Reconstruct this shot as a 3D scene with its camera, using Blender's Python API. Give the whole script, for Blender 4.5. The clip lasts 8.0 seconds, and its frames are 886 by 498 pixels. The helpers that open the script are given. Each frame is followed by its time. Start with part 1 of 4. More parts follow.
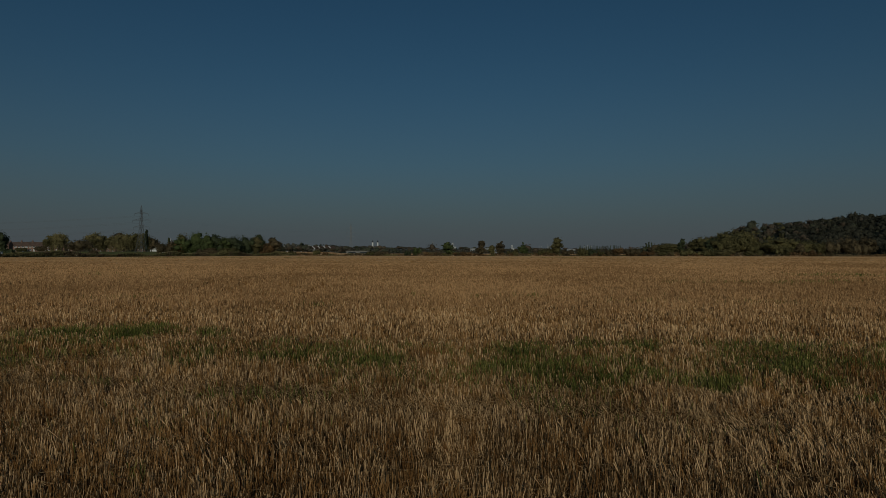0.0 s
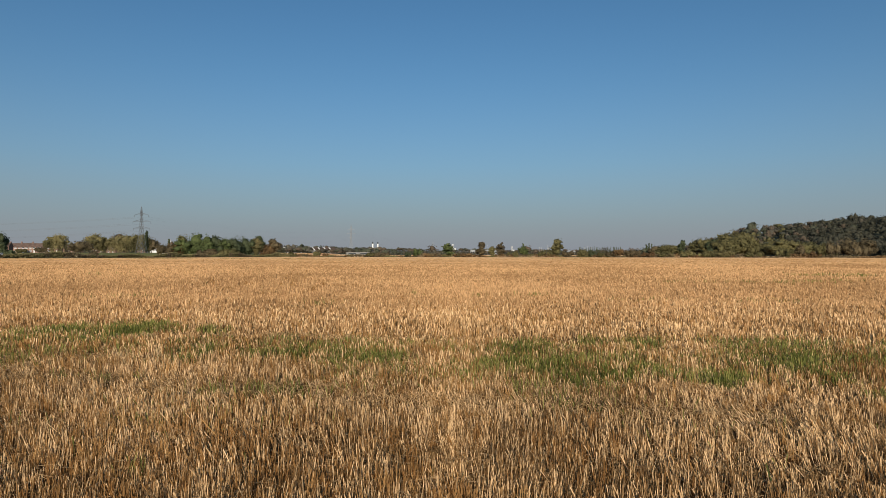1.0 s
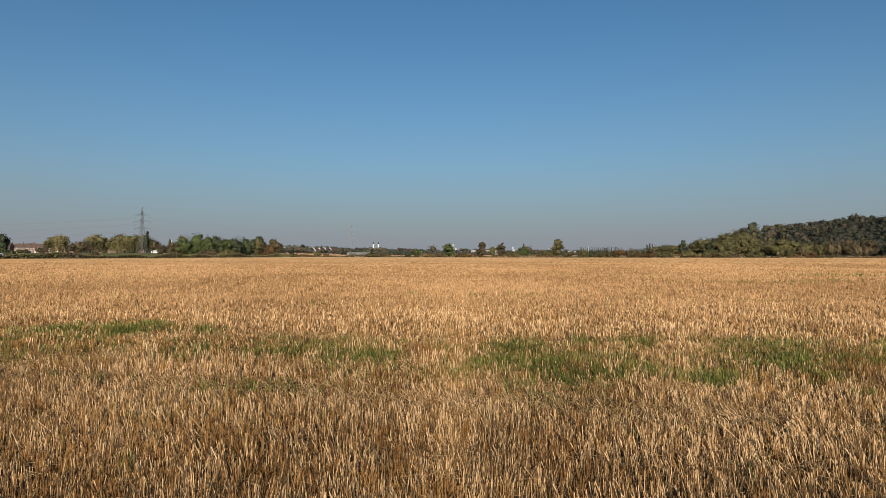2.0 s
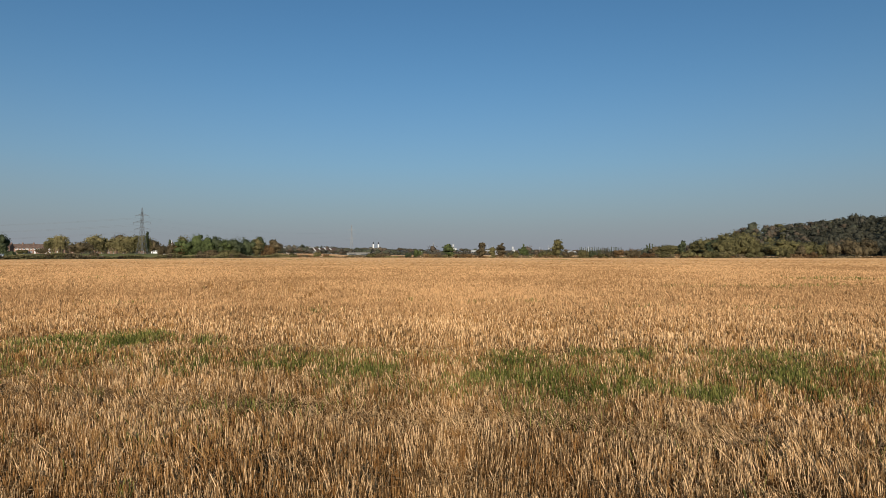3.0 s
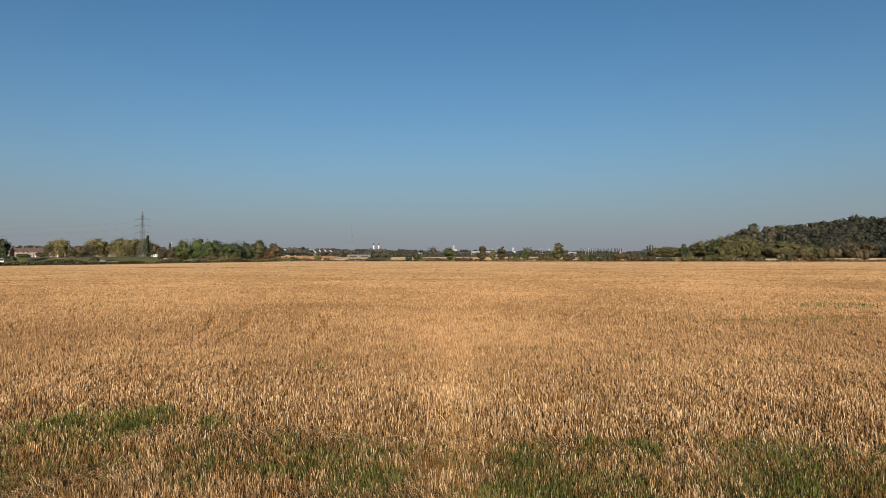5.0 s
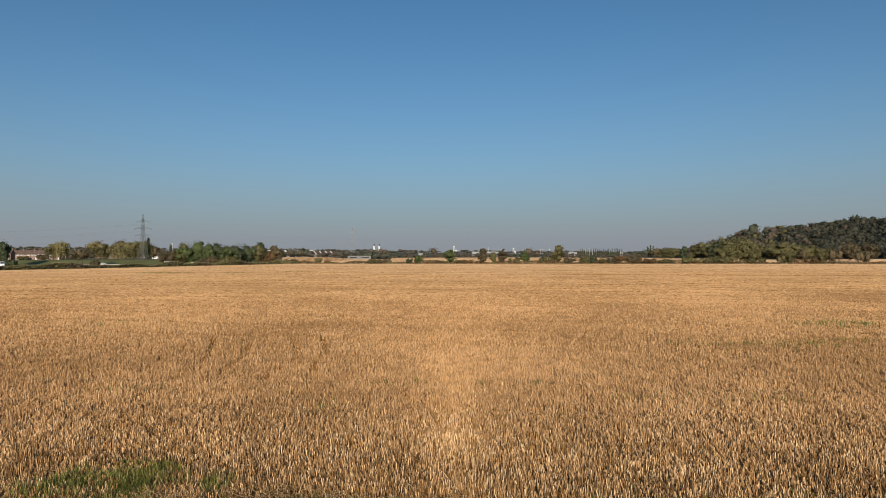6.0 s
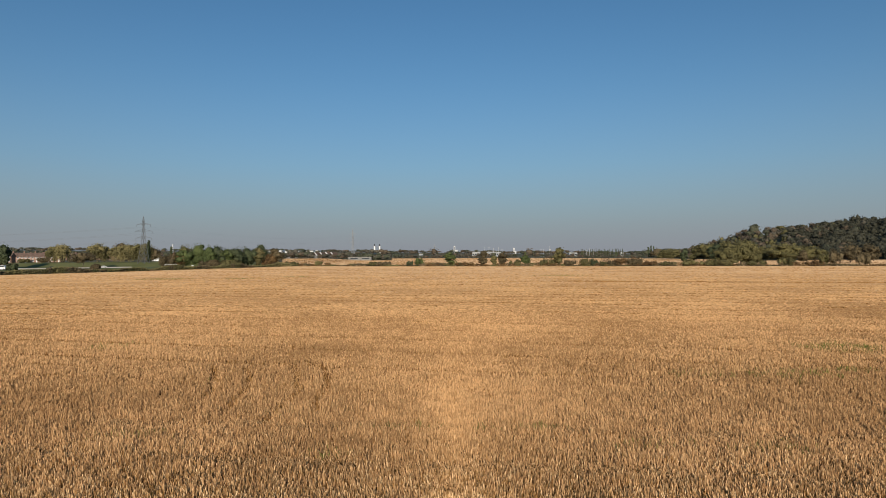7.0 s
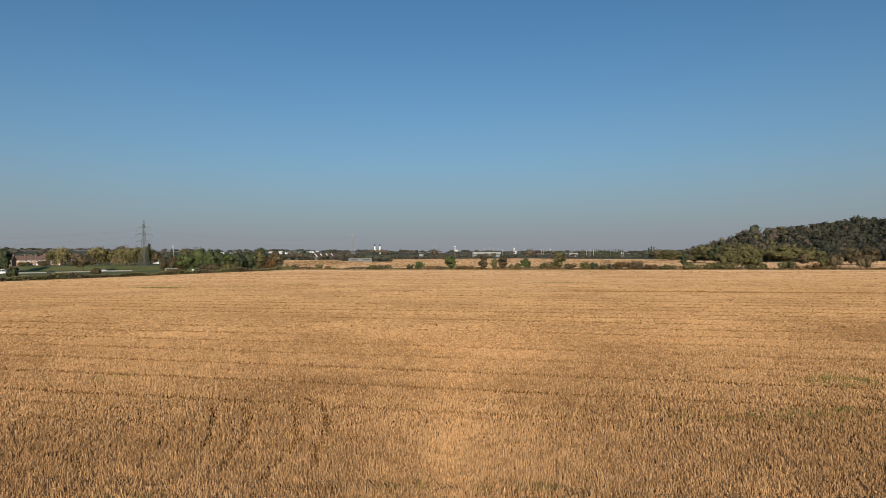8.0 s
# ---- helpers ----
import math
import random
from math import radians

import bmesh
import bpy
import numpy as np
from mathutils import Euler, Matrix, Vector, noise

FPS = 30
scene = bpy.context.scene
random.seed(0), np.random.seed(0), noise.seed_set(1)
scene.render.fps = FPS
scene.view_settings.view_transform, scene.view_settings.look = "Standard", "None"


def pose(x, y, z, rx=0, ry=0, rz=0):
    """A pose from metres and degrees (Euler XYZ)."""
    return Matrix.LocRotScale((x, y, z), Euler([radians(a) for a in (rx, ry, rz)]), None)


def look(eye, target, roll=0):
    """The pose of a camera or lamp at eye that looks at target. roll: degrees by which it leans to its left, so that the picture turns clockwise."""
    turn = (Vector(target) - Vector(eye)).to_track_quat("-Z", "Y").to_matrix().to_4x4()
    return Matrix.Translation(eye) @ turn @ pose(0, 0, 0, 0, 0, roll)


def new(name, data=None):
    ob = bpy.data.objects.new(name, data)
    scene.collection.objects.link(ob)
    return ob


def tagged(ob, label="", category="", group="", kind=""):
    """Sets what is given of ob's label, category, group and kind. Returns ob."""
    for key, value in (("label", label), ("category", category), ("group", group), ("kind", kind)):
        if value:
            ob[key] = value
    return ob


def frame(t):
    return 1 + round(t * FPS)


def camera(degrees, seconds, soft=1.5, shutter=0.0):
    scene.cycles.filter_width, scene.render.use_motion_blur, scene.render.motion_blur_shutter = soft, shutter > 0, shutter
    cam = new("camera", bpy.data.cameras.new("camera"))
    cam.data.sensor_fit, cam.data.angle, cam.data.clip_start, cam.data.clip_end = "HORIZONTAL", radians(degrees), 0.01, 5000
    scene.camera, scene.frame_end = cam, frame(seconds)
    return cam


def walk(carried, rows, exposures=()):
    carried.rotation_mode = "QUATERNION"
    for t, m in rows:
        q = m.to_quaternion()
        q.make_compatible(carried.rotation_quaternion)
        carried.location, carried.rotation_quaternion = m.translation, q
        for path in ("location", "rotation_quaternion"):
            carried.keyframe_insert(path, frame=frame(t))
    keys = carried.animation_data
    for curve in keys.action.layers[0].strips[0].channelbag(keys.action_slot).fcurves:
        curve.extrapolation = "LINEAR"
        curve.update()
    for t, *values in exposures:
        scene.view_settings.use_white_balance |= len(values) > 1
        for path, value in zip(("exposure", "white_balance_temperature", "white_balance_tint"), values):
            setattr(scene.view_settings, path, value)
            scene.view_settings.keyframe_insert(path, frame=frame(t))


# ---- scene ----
cam = camera(71.0, 8.0, soft=0.7)
METRES, EYE, TILT, LEAN, TURN = 8.0, 2.15, 0.34, 0.0, 0.0
ROWS = [
    (0.0, 0.0, 0.0, 0.0, 0.0, 0.0, 0.0),
    (0.5, -0.006, 0.0065, -0.0075, -0.02, 0.08, 0.0),
    (1.0, -0.0049, 0.0095, -0.0128, 0.01, 0.13, -0.02),
    (1.5, 0.0044, 0.0076, -0.0156, 0.06, 0.16, -0.02),
    (3.0, 0.015, -0.002, 0.0182, 0.07, 0.15, 0.03),
    (3.5, 0.0079, 0.0032, 0.0617, 0.07, 0.17, 0.05),
    (4.0, 0.0008, 0.0107, 0.1184, 0.06, 0.17, 0.07),
    (4.5, -0.0013, 0.0125, 0.1823, 0.07, 0.19, 0.1),
    (6.0, -0.0108, 0.017, 0.4248, 0.13, 0.21, 0.23),
    (6.5, -0.0141, 0.0246, 0.5242, 0.14, 0.20, 0.28),
    (7.0, -0.0171, 0.0275, 0.6402, 0.17, 0.18, 0.34),
    (7.5, -0.0164, 0.0299, 0.7875, 0.18, 0.15, 0.38),
    (8.0, -0.0099, 0.0331, 0.9454, 0.2, 0.13, 0.42),
]
EXPO = [(0.0, -2.12, 6200, 0), (0.3, -1.38, 6280, 3), (0.6, -0.68, 6370, 6), (0.9, -0.1, 6450, 9), (1.1, 0.0, 6500, 10), (8.0, 0.0, 6500, 10)]
walk(cam, [(t, pose(0, 0, EYE, TILT, LEAN, TURN) @ pose(METRES * x, METRES * y, METRES * z, 90 + pitch, roll, yaw)) for t, x, y, z, yaw, pitch, roll in ROWS], EXPO)

# ---- world and sun ----
SUN_UP, SUN_SIDE = 15.8, -0.6
world = bpy.data.worlds.new("world")
scene.world = world
world.use_nodes = True
wn = world.node_tree.nodes
sky = wn.new("ShaderNodeTexSky")
sky.sky_type = "NISHITA"
sky.sun_disc = False
sky.sun_elevation = radians(SUN_UP)
sky.sun_rotation = radians(180 + SUN_SIDE)
sky.air_density, sky.dust_density, sky.ozone_density = 1.0, 0.5, 3.5
wn["Background"].inputs["Strength"].default_value = 0.09
tint = wn.new("ShaderNodeMix")
tint.data_type, tint.blend_type = "RGBA", "MULTIPLY"
tint.inputs["Factor"].default_value = 1.0
tint.inputs["B"].default_value = (0.67, 0.95, 1.02, 1.0)
world.node_tree.links.new(sky.outputs["Color"], tint.inputs["A"])
# autumn haze: a grey veil that thins out upwards, the same all round
way = wn.new("ShaderNodeTexCoord")
axes = wn.new("ShaderNodeSeparateXYZ")
veil = wn.new("ShaderNodeValToRGB")
veil.color_ramp.interpolation = "B_SPLINE"
for k, (at, amount) in enumerate(((0.0, 0.96), (0.06, 0.78), (0.14, 0.32), (0.26, 0.06), (0.4, 0.0))):
    e = veil.color_ramp.elements[k] if k < 2 else veil.color_ramp.elements.new(at)
    e.position, e.color = at, (amount, amount, amount, 1)
haze = wn.new("ShaderNodeMix")
haze.data_type = "RGBA"
haze.inputs["B"].default_value = (2.9, 3.02, 3.5, 1.0)
wl = world.node_tree.links
wl.new(way.outputs["Generated"], axes.inputs["Vector"])
wl.new(axes.outputs["Z"], veil.inputs["Fac"])
wl.new(veil.outputs["Color"], haze.inputs["Factor"])
wl.new(tint.outputs["Result"], haze.inputs["A"])
wl.new(haze.outputs["Result"], wn["Background"].inputs["Color"])
sun_data = bpy.data.lights.new("sun", "SUN")
sun_data.energy, sun_data.angle, sun_data.color = 4.5, radians(0.53), (1.0, 0.88, 0.72)
sun = new("sun", sun_data)
sun.matrix_world = look((0, -60, 60), (0, -60 + 60 / math.tan(radians(SUN_UP)), 0))
sun.rotation_mode = "XYZ"
sun.rotation_euler[2] += radians(SUN_SIDE)


# ---- small helpers ----
def rgb(c):
    return (*c, 1.0)


def shade(name, c1, c2, scale=1.0, rough=0.9, island=0.0, c3=None, bump=0.0, fine=12.0, thin=0.0, spec=0.2):
    """Two colours mixed by noise at two scales, with optional variation per piece and fine relief."""
    m = bpy.data.materials.new(name)
    m.use_nodes = True
    nt = m.node_tree
    N, L = nt.nodes, nt.links
    bsdf = N["Principled BSDF"]
    bsdf.inputs["Roughness"].default_value = rough
    bsdf.inputs["Specular IOR Level"].default_value = spec
    geo = N.new("ShaderNodeNewGeometry")
    n1 = N.new("ShaderNodeTexNoise")
    n1.inputs["Scale"].default_value = scale
    n1.inputs["Detail"].default_value = 4
    n2 = N.new("ShaderNodeTexNoise")
    n2.inputs["Scale"].default_value = scale * fine
    n2.inputs["Detail"].default_value = 3
    for n in (n1, n2):
        L.new(geo.outputs["Position"], n.inputs["Vector"])
    add = N.new("ShaderNodeMath")
    add.operation = "MULTIPLY_ADD"
    L.new(n1.outputs["Fac"], add.inputs[0])
    add.inputs[1].default_value = 1.6
    mul = N.new("ShaderNodeMath")
    mul.operation = "MULTIPLY_ADD"
    L.new(n2.outputs["Fac"], mul.inputs[0])
    mul.inputs[1].default_value = 1.0
    mul.inputs[2].default_value = -0.8
    L.new(mul.outputs[0], add.inputs[2])
    last = add.outputs[0]
    if island:
        isl = N.new("ShaderNodeMath")
        isl.operation = "MULTIPLY_ADD"
        L.new(geo.outputs["Random Per Island"], isl.inputs[0])
        isl.inputs[1].default_value = island
        off = N.new("ShaderNodeMath")
        off.operation = "ADD"
        L.new(last, off.inputs[0])
        off.inputs[1].default_value = -island / 2
        L.new(off.outputs[0], isl.inputs[2])
        last = isl.outputs[0]
    ramp = N.new("ShaderNodeValToRGB")
    ramp.color_ramp.elements[0].color = rgb(c1)
    ramp.color_ramp.elements[0].position = 0.15
    ramp.color_ramp.elements[1].color = rgb(c2)
    ramp.color_ramp.elements[1].position = 0.85
    if c3:
        e = ramp.color_ramp.elements.new(0.55)
        e.color = rgb(c3)
    L.new(last, ramp.inputs["Fac"])
    L.new(ramp.outputs["Color"], bsdf.inputs["Base Color"])
    if thin:
        # thin dry blades and leaves let part of the light through
        glow = N.new("ShaderNodeBsdfTranslucent")
        mix = N.new("ShaderNodeMixShader")
        mix.inputs["Fac"].default_value = thin
        L.new(ramp.outputs["Color"], glow.inputs["Color"])
        L.new(bsdf.outputs[0], mix.inputs[1])
        L.new(glow.outputs[0], mix.inputs[2])
        L.new(mix.outputs[0], N["Material Output"].inputs["Surface"])
    if bump:
        b = N.new("ShaderNodeBump")
        b.inputs["Strength"].default_value = bump
        b.inputs["Distance"].default_value = 0.05
        L.new(n2.outputs["Fac"], b.inputs["Height"])
        L.new(b.outputs["Normal"], bsdf.inputs["Normal"])
    return m


def lattice(seed):
    return np.random.RandomState(seed).rand(256, 256)


def vnoise(x, y, size, seed):
    """Smooth value noise, 0 to 1, with cells of that size."""
    g = lattice(seed)
    x, y = np.asarray(x) / size, np.asarray(y) / size
    i, j = np.floor(x).astype(int), np.floor(y).astype(int)
    u, v = x - i, y - j
    u, v = u * u * (3 - 2 * u), v * v * (3 - 2 * v)
    a, b = g[i % 256, j % 256], g[(i + 1) % 256, j % 256]
    c, d = g[i % 256, (j + 1) % 256], g[(i + 1) % 256, (j + 1) % 256]
    return (a * (1 - u) + b * u) * (1 - v) + (c * (1 - u) + d * u) * v


def smooth(a, b, x):
    s = np.clip((np.asarray(x, dtype=float) - a) / (b - a), 0, 1)
    return s * s * (3 - 2 * s)


def ground_z(x, y):
    """Height of the land: the field swells a little, the plain lies at 0, a wooded hill rises beyond."""
    x, y = np.asarray(x, dtype=float), np.asarray(y, dtype=float)
    swell = 0.0075 * np.clip(y, -60, 75) + 0.10 * smooth(75, 125, y) - 0.66 * smooth(120, 290, y)
    swell = swell + 0.05 * (vnoise(x, y, 23.0, 5) - 0.5)
    hill = 35 * smooth(345, 505, x) * smooth(610, 930, y) + 13 * smooth(500, 660, x) * smooth(640, 930, y)
    hill = hill * (1 - smooth(990, 1250, y))
    bank = 3.0 * smooth(424, 448, y) * smooth(105, 165, -x) * (1 - smooth(1000, 1300, y))
    ridge = np.clip(15 - 0.0125 * x, 0, 48) * smooth(1750, 2900, y)
    return swell + hill + bank + ridge


def gz(x, y):
    return float(ground_z(x, y))


def spot(b, d):
    """A place d metres ahead at the bearing b (1099 to a unit)."""
    return b / 1099 * d, d


def mesh_of(name, verts, faces, mats, index=None, soft=False):
    """A mesh from one array of equal-sized faces, or a list of such arrays, quickly."""
    verts = np.asarray(verts, dtype=np.float32)
    groups = [np.asarray(f, dtype=np.int32) for f in (faces if isinstance(faces, list) else [faces])]
    loops = np.concatenate([f.ravel() for f in groups])
    total = np.concatenate([np.full(len(f), f.shape[1], dtype=np.int32) for f in groups])
    me = bpy.data.meshes.new(name)
    me.vertices.add(len(verts))
    me.vertices.foreach_set("co", verts.ravel())
    me.loops.add(len(loops))
    me.loops.foreach_set("vertex_index", loops)
    me.polygons.add(len(total))
    me.polygons.foreach_set("loop_start", (np.cumsum(total) - total).astype(np.int32))
    me.polygons.foreach_set("loop_total", total)
    for m in mats:
        me.materials.append(m)
    if index is not None:
        me.polygons.foreach_set("material_index", np.asarray(index, dtype=np.int32))
    if soft:
        me.polygons.foreach_set("use_smooth", np.ones(len(total), dtype=bool))
    me.update(calc_edges=True)
    return me


def part(name, bm, material, parent=None, label=""):
    """Links a bmesh as one mesh object under a thing or a part."""
    me = bpy.data.meshes.new(name)
    bm.to_mesh(me)
    bm.free()
    me.materials.append(material)
    ob = new(name, me)
    ob.parent = parent
    if label:
        ob["label"] = label
    return ob


def box_into(bm, x0, x1, y0, y1, z0, z1):
    v = [bm.verts.new((x, y, z)) for z in (z0, z1) for x, y in ((x0, y0), (x1, y0), (x1, y1), (x0, y1))]
    for f in ((0, 3, 2, 1), (4, 5, 6, 7), (0, 1, 5, 4), (1, 2, 6, 5), (2, 3, 7, 6), (3, 0, 4, 7)):
        bm.faces.new([v[i] for i in f])


def box(*a):
    bm = bmesh.new()
    box_into(bm, *a)
    return bm


def bar_into(bm, a, b, r, r2=None, sides=4):
    """A tapered bar from a to b."""
    a, b = Vector(a), Vector(b)
    q = (b - a).to_track_quat("Z", "Y")
    rings = []
    for p, rr in ((a, r), (b, r if r2 is None else r2)):
        rings.append([bm.verts.new(p + q @ Vector((rr * math.cos(2 * math.pi * (i + 0.5) / sides), rr * math.sin(2 * math.pi * (i + 0.5) / sides), 0))) for i in range(sides)])
    for i in range(sides):
        j = (i + 1) % sides
        bm.faces.new((rings[0][i], rings[0][j], rings[1][j], rings[1][i]))
    bm.faces.new(rings[0][::-1])
    bm.faces.new(rings[1])


def thing(name, x, y, label, category, turn=0.0, group="", z=None):
    e = new(name)
    e.matrix_world = pose(x, y, gz(x, y) if z is None else z, 0, 0, turn)
    return tagged(e, label, category, group)


# ---- materials ----
STRAW = shade("straw", (0.123, 0.069, 0.027), (0.886, 0.599, 0.325), 0.35, 0.7, 1.25, (0.463, 0.285, 0.131), spec=0.12, thin=0.08)
STRAW_PALE = shade("pale_straw", (0.20, 0.116, 0.045), (0.70, 0.46, 0.225), 0.6, 0.7, 0.9, spec=0.08)
WEED = shade("weed_green", (0.08, 0.092, 0.02), (0.31, 0.29, 0.085), 0.8, 0.65, 0.9, (0.165, 0.175, 0.04), thin=0.25, spec=0.1)
STRAW_DARK = shade("trodden_straw", (0.217, 0.102, 0.033), (0.453, 0.255, 0.097), 0.35, 0.8, 0.8, (0.325, 0.180, 0.071), thin=0.1, spec=0.0)
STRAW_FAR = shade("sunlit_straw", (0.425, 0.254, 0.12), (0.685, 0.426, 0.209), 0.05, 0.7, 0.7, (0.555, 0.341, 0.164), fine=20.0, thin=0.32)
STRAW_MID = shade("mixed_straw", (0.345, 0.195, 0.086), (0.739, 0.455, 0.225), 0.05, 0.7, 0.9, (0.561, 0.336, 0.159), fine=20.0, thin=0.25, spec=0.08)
# the second field's pale straw, also mixed into the first field as painted haze
STRAW_SECOND_HAZE = shade("pale_far_straw", (0.47, 0.315, 0.185), (0.66, 0.455, 0.285), 0.01, 0.7, 0.2, (0.565, 0.388, 0.235), fine=20.0, thin=0.2)
SOIL = shade("stubble_soil", (0.08, 0.038, 0.015), (0.36, 0.19, 0.072), 0.25, 0.95, 0, (0.19, 0.096, 0.036), 0.6, 30.0, spec=0.0)
GRASS = shade("mown_grass", (0.115, 0.125, 0.04), (0.21, 0.205, 0.075), 0.05, 0.9, 0, None, 0.3, 40.0)
PLAIN = shade("far_land", (0.085, 0.09, 0.055), (0.2, 0.17, 0.1), 0.006, 0.95, 0, (0.125, 0.125, 0.075), 0, 9.0)
BARK = shade("bark", (0.05, 0.038, 0.026), (0.13, 0.10, 0.07), 2.0, 0.95, 0, None, 0.5)
LEAF = {
    "green": shade("leaves_green", (0.06, 0.078, 0.029), (0.155, 0.182, 0.064), 0.12, 0.75, 0.35, (0.098, 0.123, 0.044), thin=0.22),
    "dark": shade("leaves_dark", (0.048, 0.06, 0.031), (0.115, 0.135, 0.066), 0.12, 0.75, 0.35, (0.077, 0.092, 0.046), thin=0.22),
    "olive": shade("leaves_olive", (0.086, 0.079, 0.034), (0.224, 0.198, 0.084), 0.12, 0.75, 0.35, (0.15, 0.133, 0.056), thin=0.22),
    "rust": shade("leaves_rust", (0.09867, 0.05918, 0.02959), (0.2794, 0.1738, 0.07898), 0.12, 0.8, 0.35, (0.1804, 0.1122, 0.05093), thin=0.22),
    "brown": shade("leaves_brown", (0.08217, 0.06578, 0.03784), (0.2134, 0.1639, 0.09042), 0.12, 0.8, 0.35, (0.1408, 0.1086, 0.05918), thin=0.22),
    "willow": shade("leaves_willow", (0.115, 0.102, 0.045), (0.285, 0.24, 0.108), 0.12, 0.75, 0.35, (0.195, 0.166, 0.074), thin=0.22),
    # far woods: greyed, lightened and more translucent leaves, in place of distance haze
    "wood_haze_green": shade("wood_haze_green", (0.072, 0.078, 0.052), (0.158, 0.16, 0.105), 0.03, 0.85, 0.2, (0.11, 0.116, 0.076), thin=0.34),
    "wood_haze_grey": shade("wood_haze_grey", (0.098, 0.088, 0.068), (0.19, 0.172, 0.132), 0.03, 0.85, 0.2, (0.142, 0.128, 0.098), thin=0.34),
    "wood_haze_brown": shade("wood_haze_brown", (0.1069, 0.08217, 0.05918), (0.2299, 0.1771, 0.1232), 0.03, 0.85, 0.2, (0.1639, 0.1276, 0.08877), thin=0.34),
    "wood_haze_dark": shade("wood_haze_dark", (0.052, 0.053, 0.037), (0.118, 0.114, 0.082), 0.03, 0.85, 0.2, (0.08, 0.08, 0.057), thin=0.38),
}
BRICK = shade("red_brick", (0.21, 0.12, 0.088), (0.32, 0.2, 0.152), 0.6, 0.9, 0, None, 0.2)
TILES = shade("roof_tiles", (0.11, 0.072, 0.056), (0.19, 0.13, 0.105), 0.7, 0.9)
WHITE = shade("white_paint", (0.68, 0.68, 0.66), (0.82, 0.82, 0.80), 0.5, 0.5)
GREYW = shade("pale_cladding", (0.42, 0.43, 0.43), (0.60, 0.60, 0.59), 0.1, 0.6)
BLACK = shade("black_paint", (0.012, 0.012, 0.014), (0.03, 0.03, 0.032), 0.5, 0.5)
FARMGREY = shade("grey_boarding", (0.17, 0.165, 0.155), (0.27, 0.26, 0.245), 0.4, 0.8)
# white of the skyline buildings and masts, toned down to paint in haze
HAZE_WHITE = shade("haze_white", (0.45, 0.46, 0.47), (0.62, 0.62, 0.62), 0.05, 0.7)
STEEL = shade("galvanised_steel", (0.09, 0.10, 0.11), (0.17, 0.18, 0.19), 0.3, 0.55)
# the same steel lightened for far pylons, as painted haze
HAZE_STEEL = shade("haze_steel", (0.24, 0.255, 0.27), (0.36, 0.375, 0.39), 0.3, 0.55)
# cladding of far pale buildings, greyed so its colour carries the haze
HAZE_GREY = shade("haze_cladding", (0.24, 0.25, 0.255), (0.36, 0.365, 0.365), 0.1, 0.7)
CONC = shade("pale_concrete", (0.30, 0.275, 0.24), (0.45, 0.42, 0.37), 0.5, 0.9)
GLASS = shade("window_glass", (0.02, 0.025, 0.03), (0.05, 0.06, 0.07), 0.5, 0.08, spec=0.5)
RUBBER = shade("tyre_rubber", (0.015, 0.015, 0.015), (0.03, 0.03, 0.03), 2.0, 0.85)
PATH = shade("path_gravel", (0.42, 0.38, 0.31), (0.58, 0.54, 0.46), 0.4, 0.95)

# ---- the land ----
# the field's two far sides: a hedge on the flank and a hedge at the end
FLANK_A, CORNER, END_B = Vector((-190, 205)), Vector((-100, 412)), Vector((330, 285))


def inside_field(x, y):
    """True on the near side of both hedges."""
    x, y = np.asarray(x), np.asarray(y)
    e = END_B - CORNER
    side = (x - CORNER.x) * e.y - (y - CORNER.y) * e.x
    f = CORNER - FLANK_A
    flank = (x - CORNER.x) * f.y - (y - CORNER.y) * f.x
    return (side > 0) & (flank > 0)


def inside_second(x, y):
    """The pale field beyond the end hedge."""
    x, y = np.asarray(x), np.asarray(y)
    e = END_B - CORNER
    side = (x - CORNER.x) * e.y - (y - CORNER.y) * e.x
    far = np.minimum(1250 - 0.15 * x, 1560 - 2.3 * np.maximum(x, 0)) 
    near_left = np.where(x < -0.085 * y, 830, 5000)
    return (side <= 0) & (y < np.minimum(far, near_left)) & (x > -0.262 * y) & ~((x > 300) & (y > 590 - 0.05 * (x - 300)))


def build_land():
    ys = np.concatenate([np.linspace(-300, 0, 13), np.linspace(4, 120, 59), np.linspace(124, 480, 66), np.linspace(490, 1300, 82), np.linspace(1340, 4900, 40)])
    half = np.concatenate([np.linspace(3, 60, 20), np.linspace(68, 500, 50), np.linspace(512, 1000, 36), np.linspace(1060, 4900, 40)])
    xs = np.concatenate([-half[::-1], [0.0], half])
    X, Y = np.meshgrid(xs, ys)
    Z = ground_z(X, Y)
    nx, ny = len(xs), len(ys)
    V = np.stack([X, Y, Z], -1).reshape(-1, 3)
    i = (np.arange(ny - 1)[:, None] * nx + np.arange(nx - 1)[None, :]).ravel()
    F = np.stack([i, i + 1, i + nx + 1, i + nx], 1)
    C = V[F].mean(1)
    idx = np.full(len(F), 2)
    idx[inside_field(C[:, 0], C[:, 1])] = 0
    idx[inside_second(C[:, 0], C[:, 1])] = 0
    f = CORNER - FLANK_A
    left = ((C[:, 0] - CORNER.x) * f.y - (C[:, 1] - CORNER.y) * f.x <= 0) & (C[:, 1] < 520) & (C[:, 0] > -420) & (C[:, 1] > 60)
    idx[left] = 1
    me = mesh_of("ground", V, F, [SOIL, GRASS, PLAIN], idx)
    me.polygons.foreach_set("use_smooth", np.ones(len(F), dtype=bool))
    tagged(new("ground", me), "harvested field, mown grass and flat farmland reaching the horizon", "ground", kind="structure")


build_land()

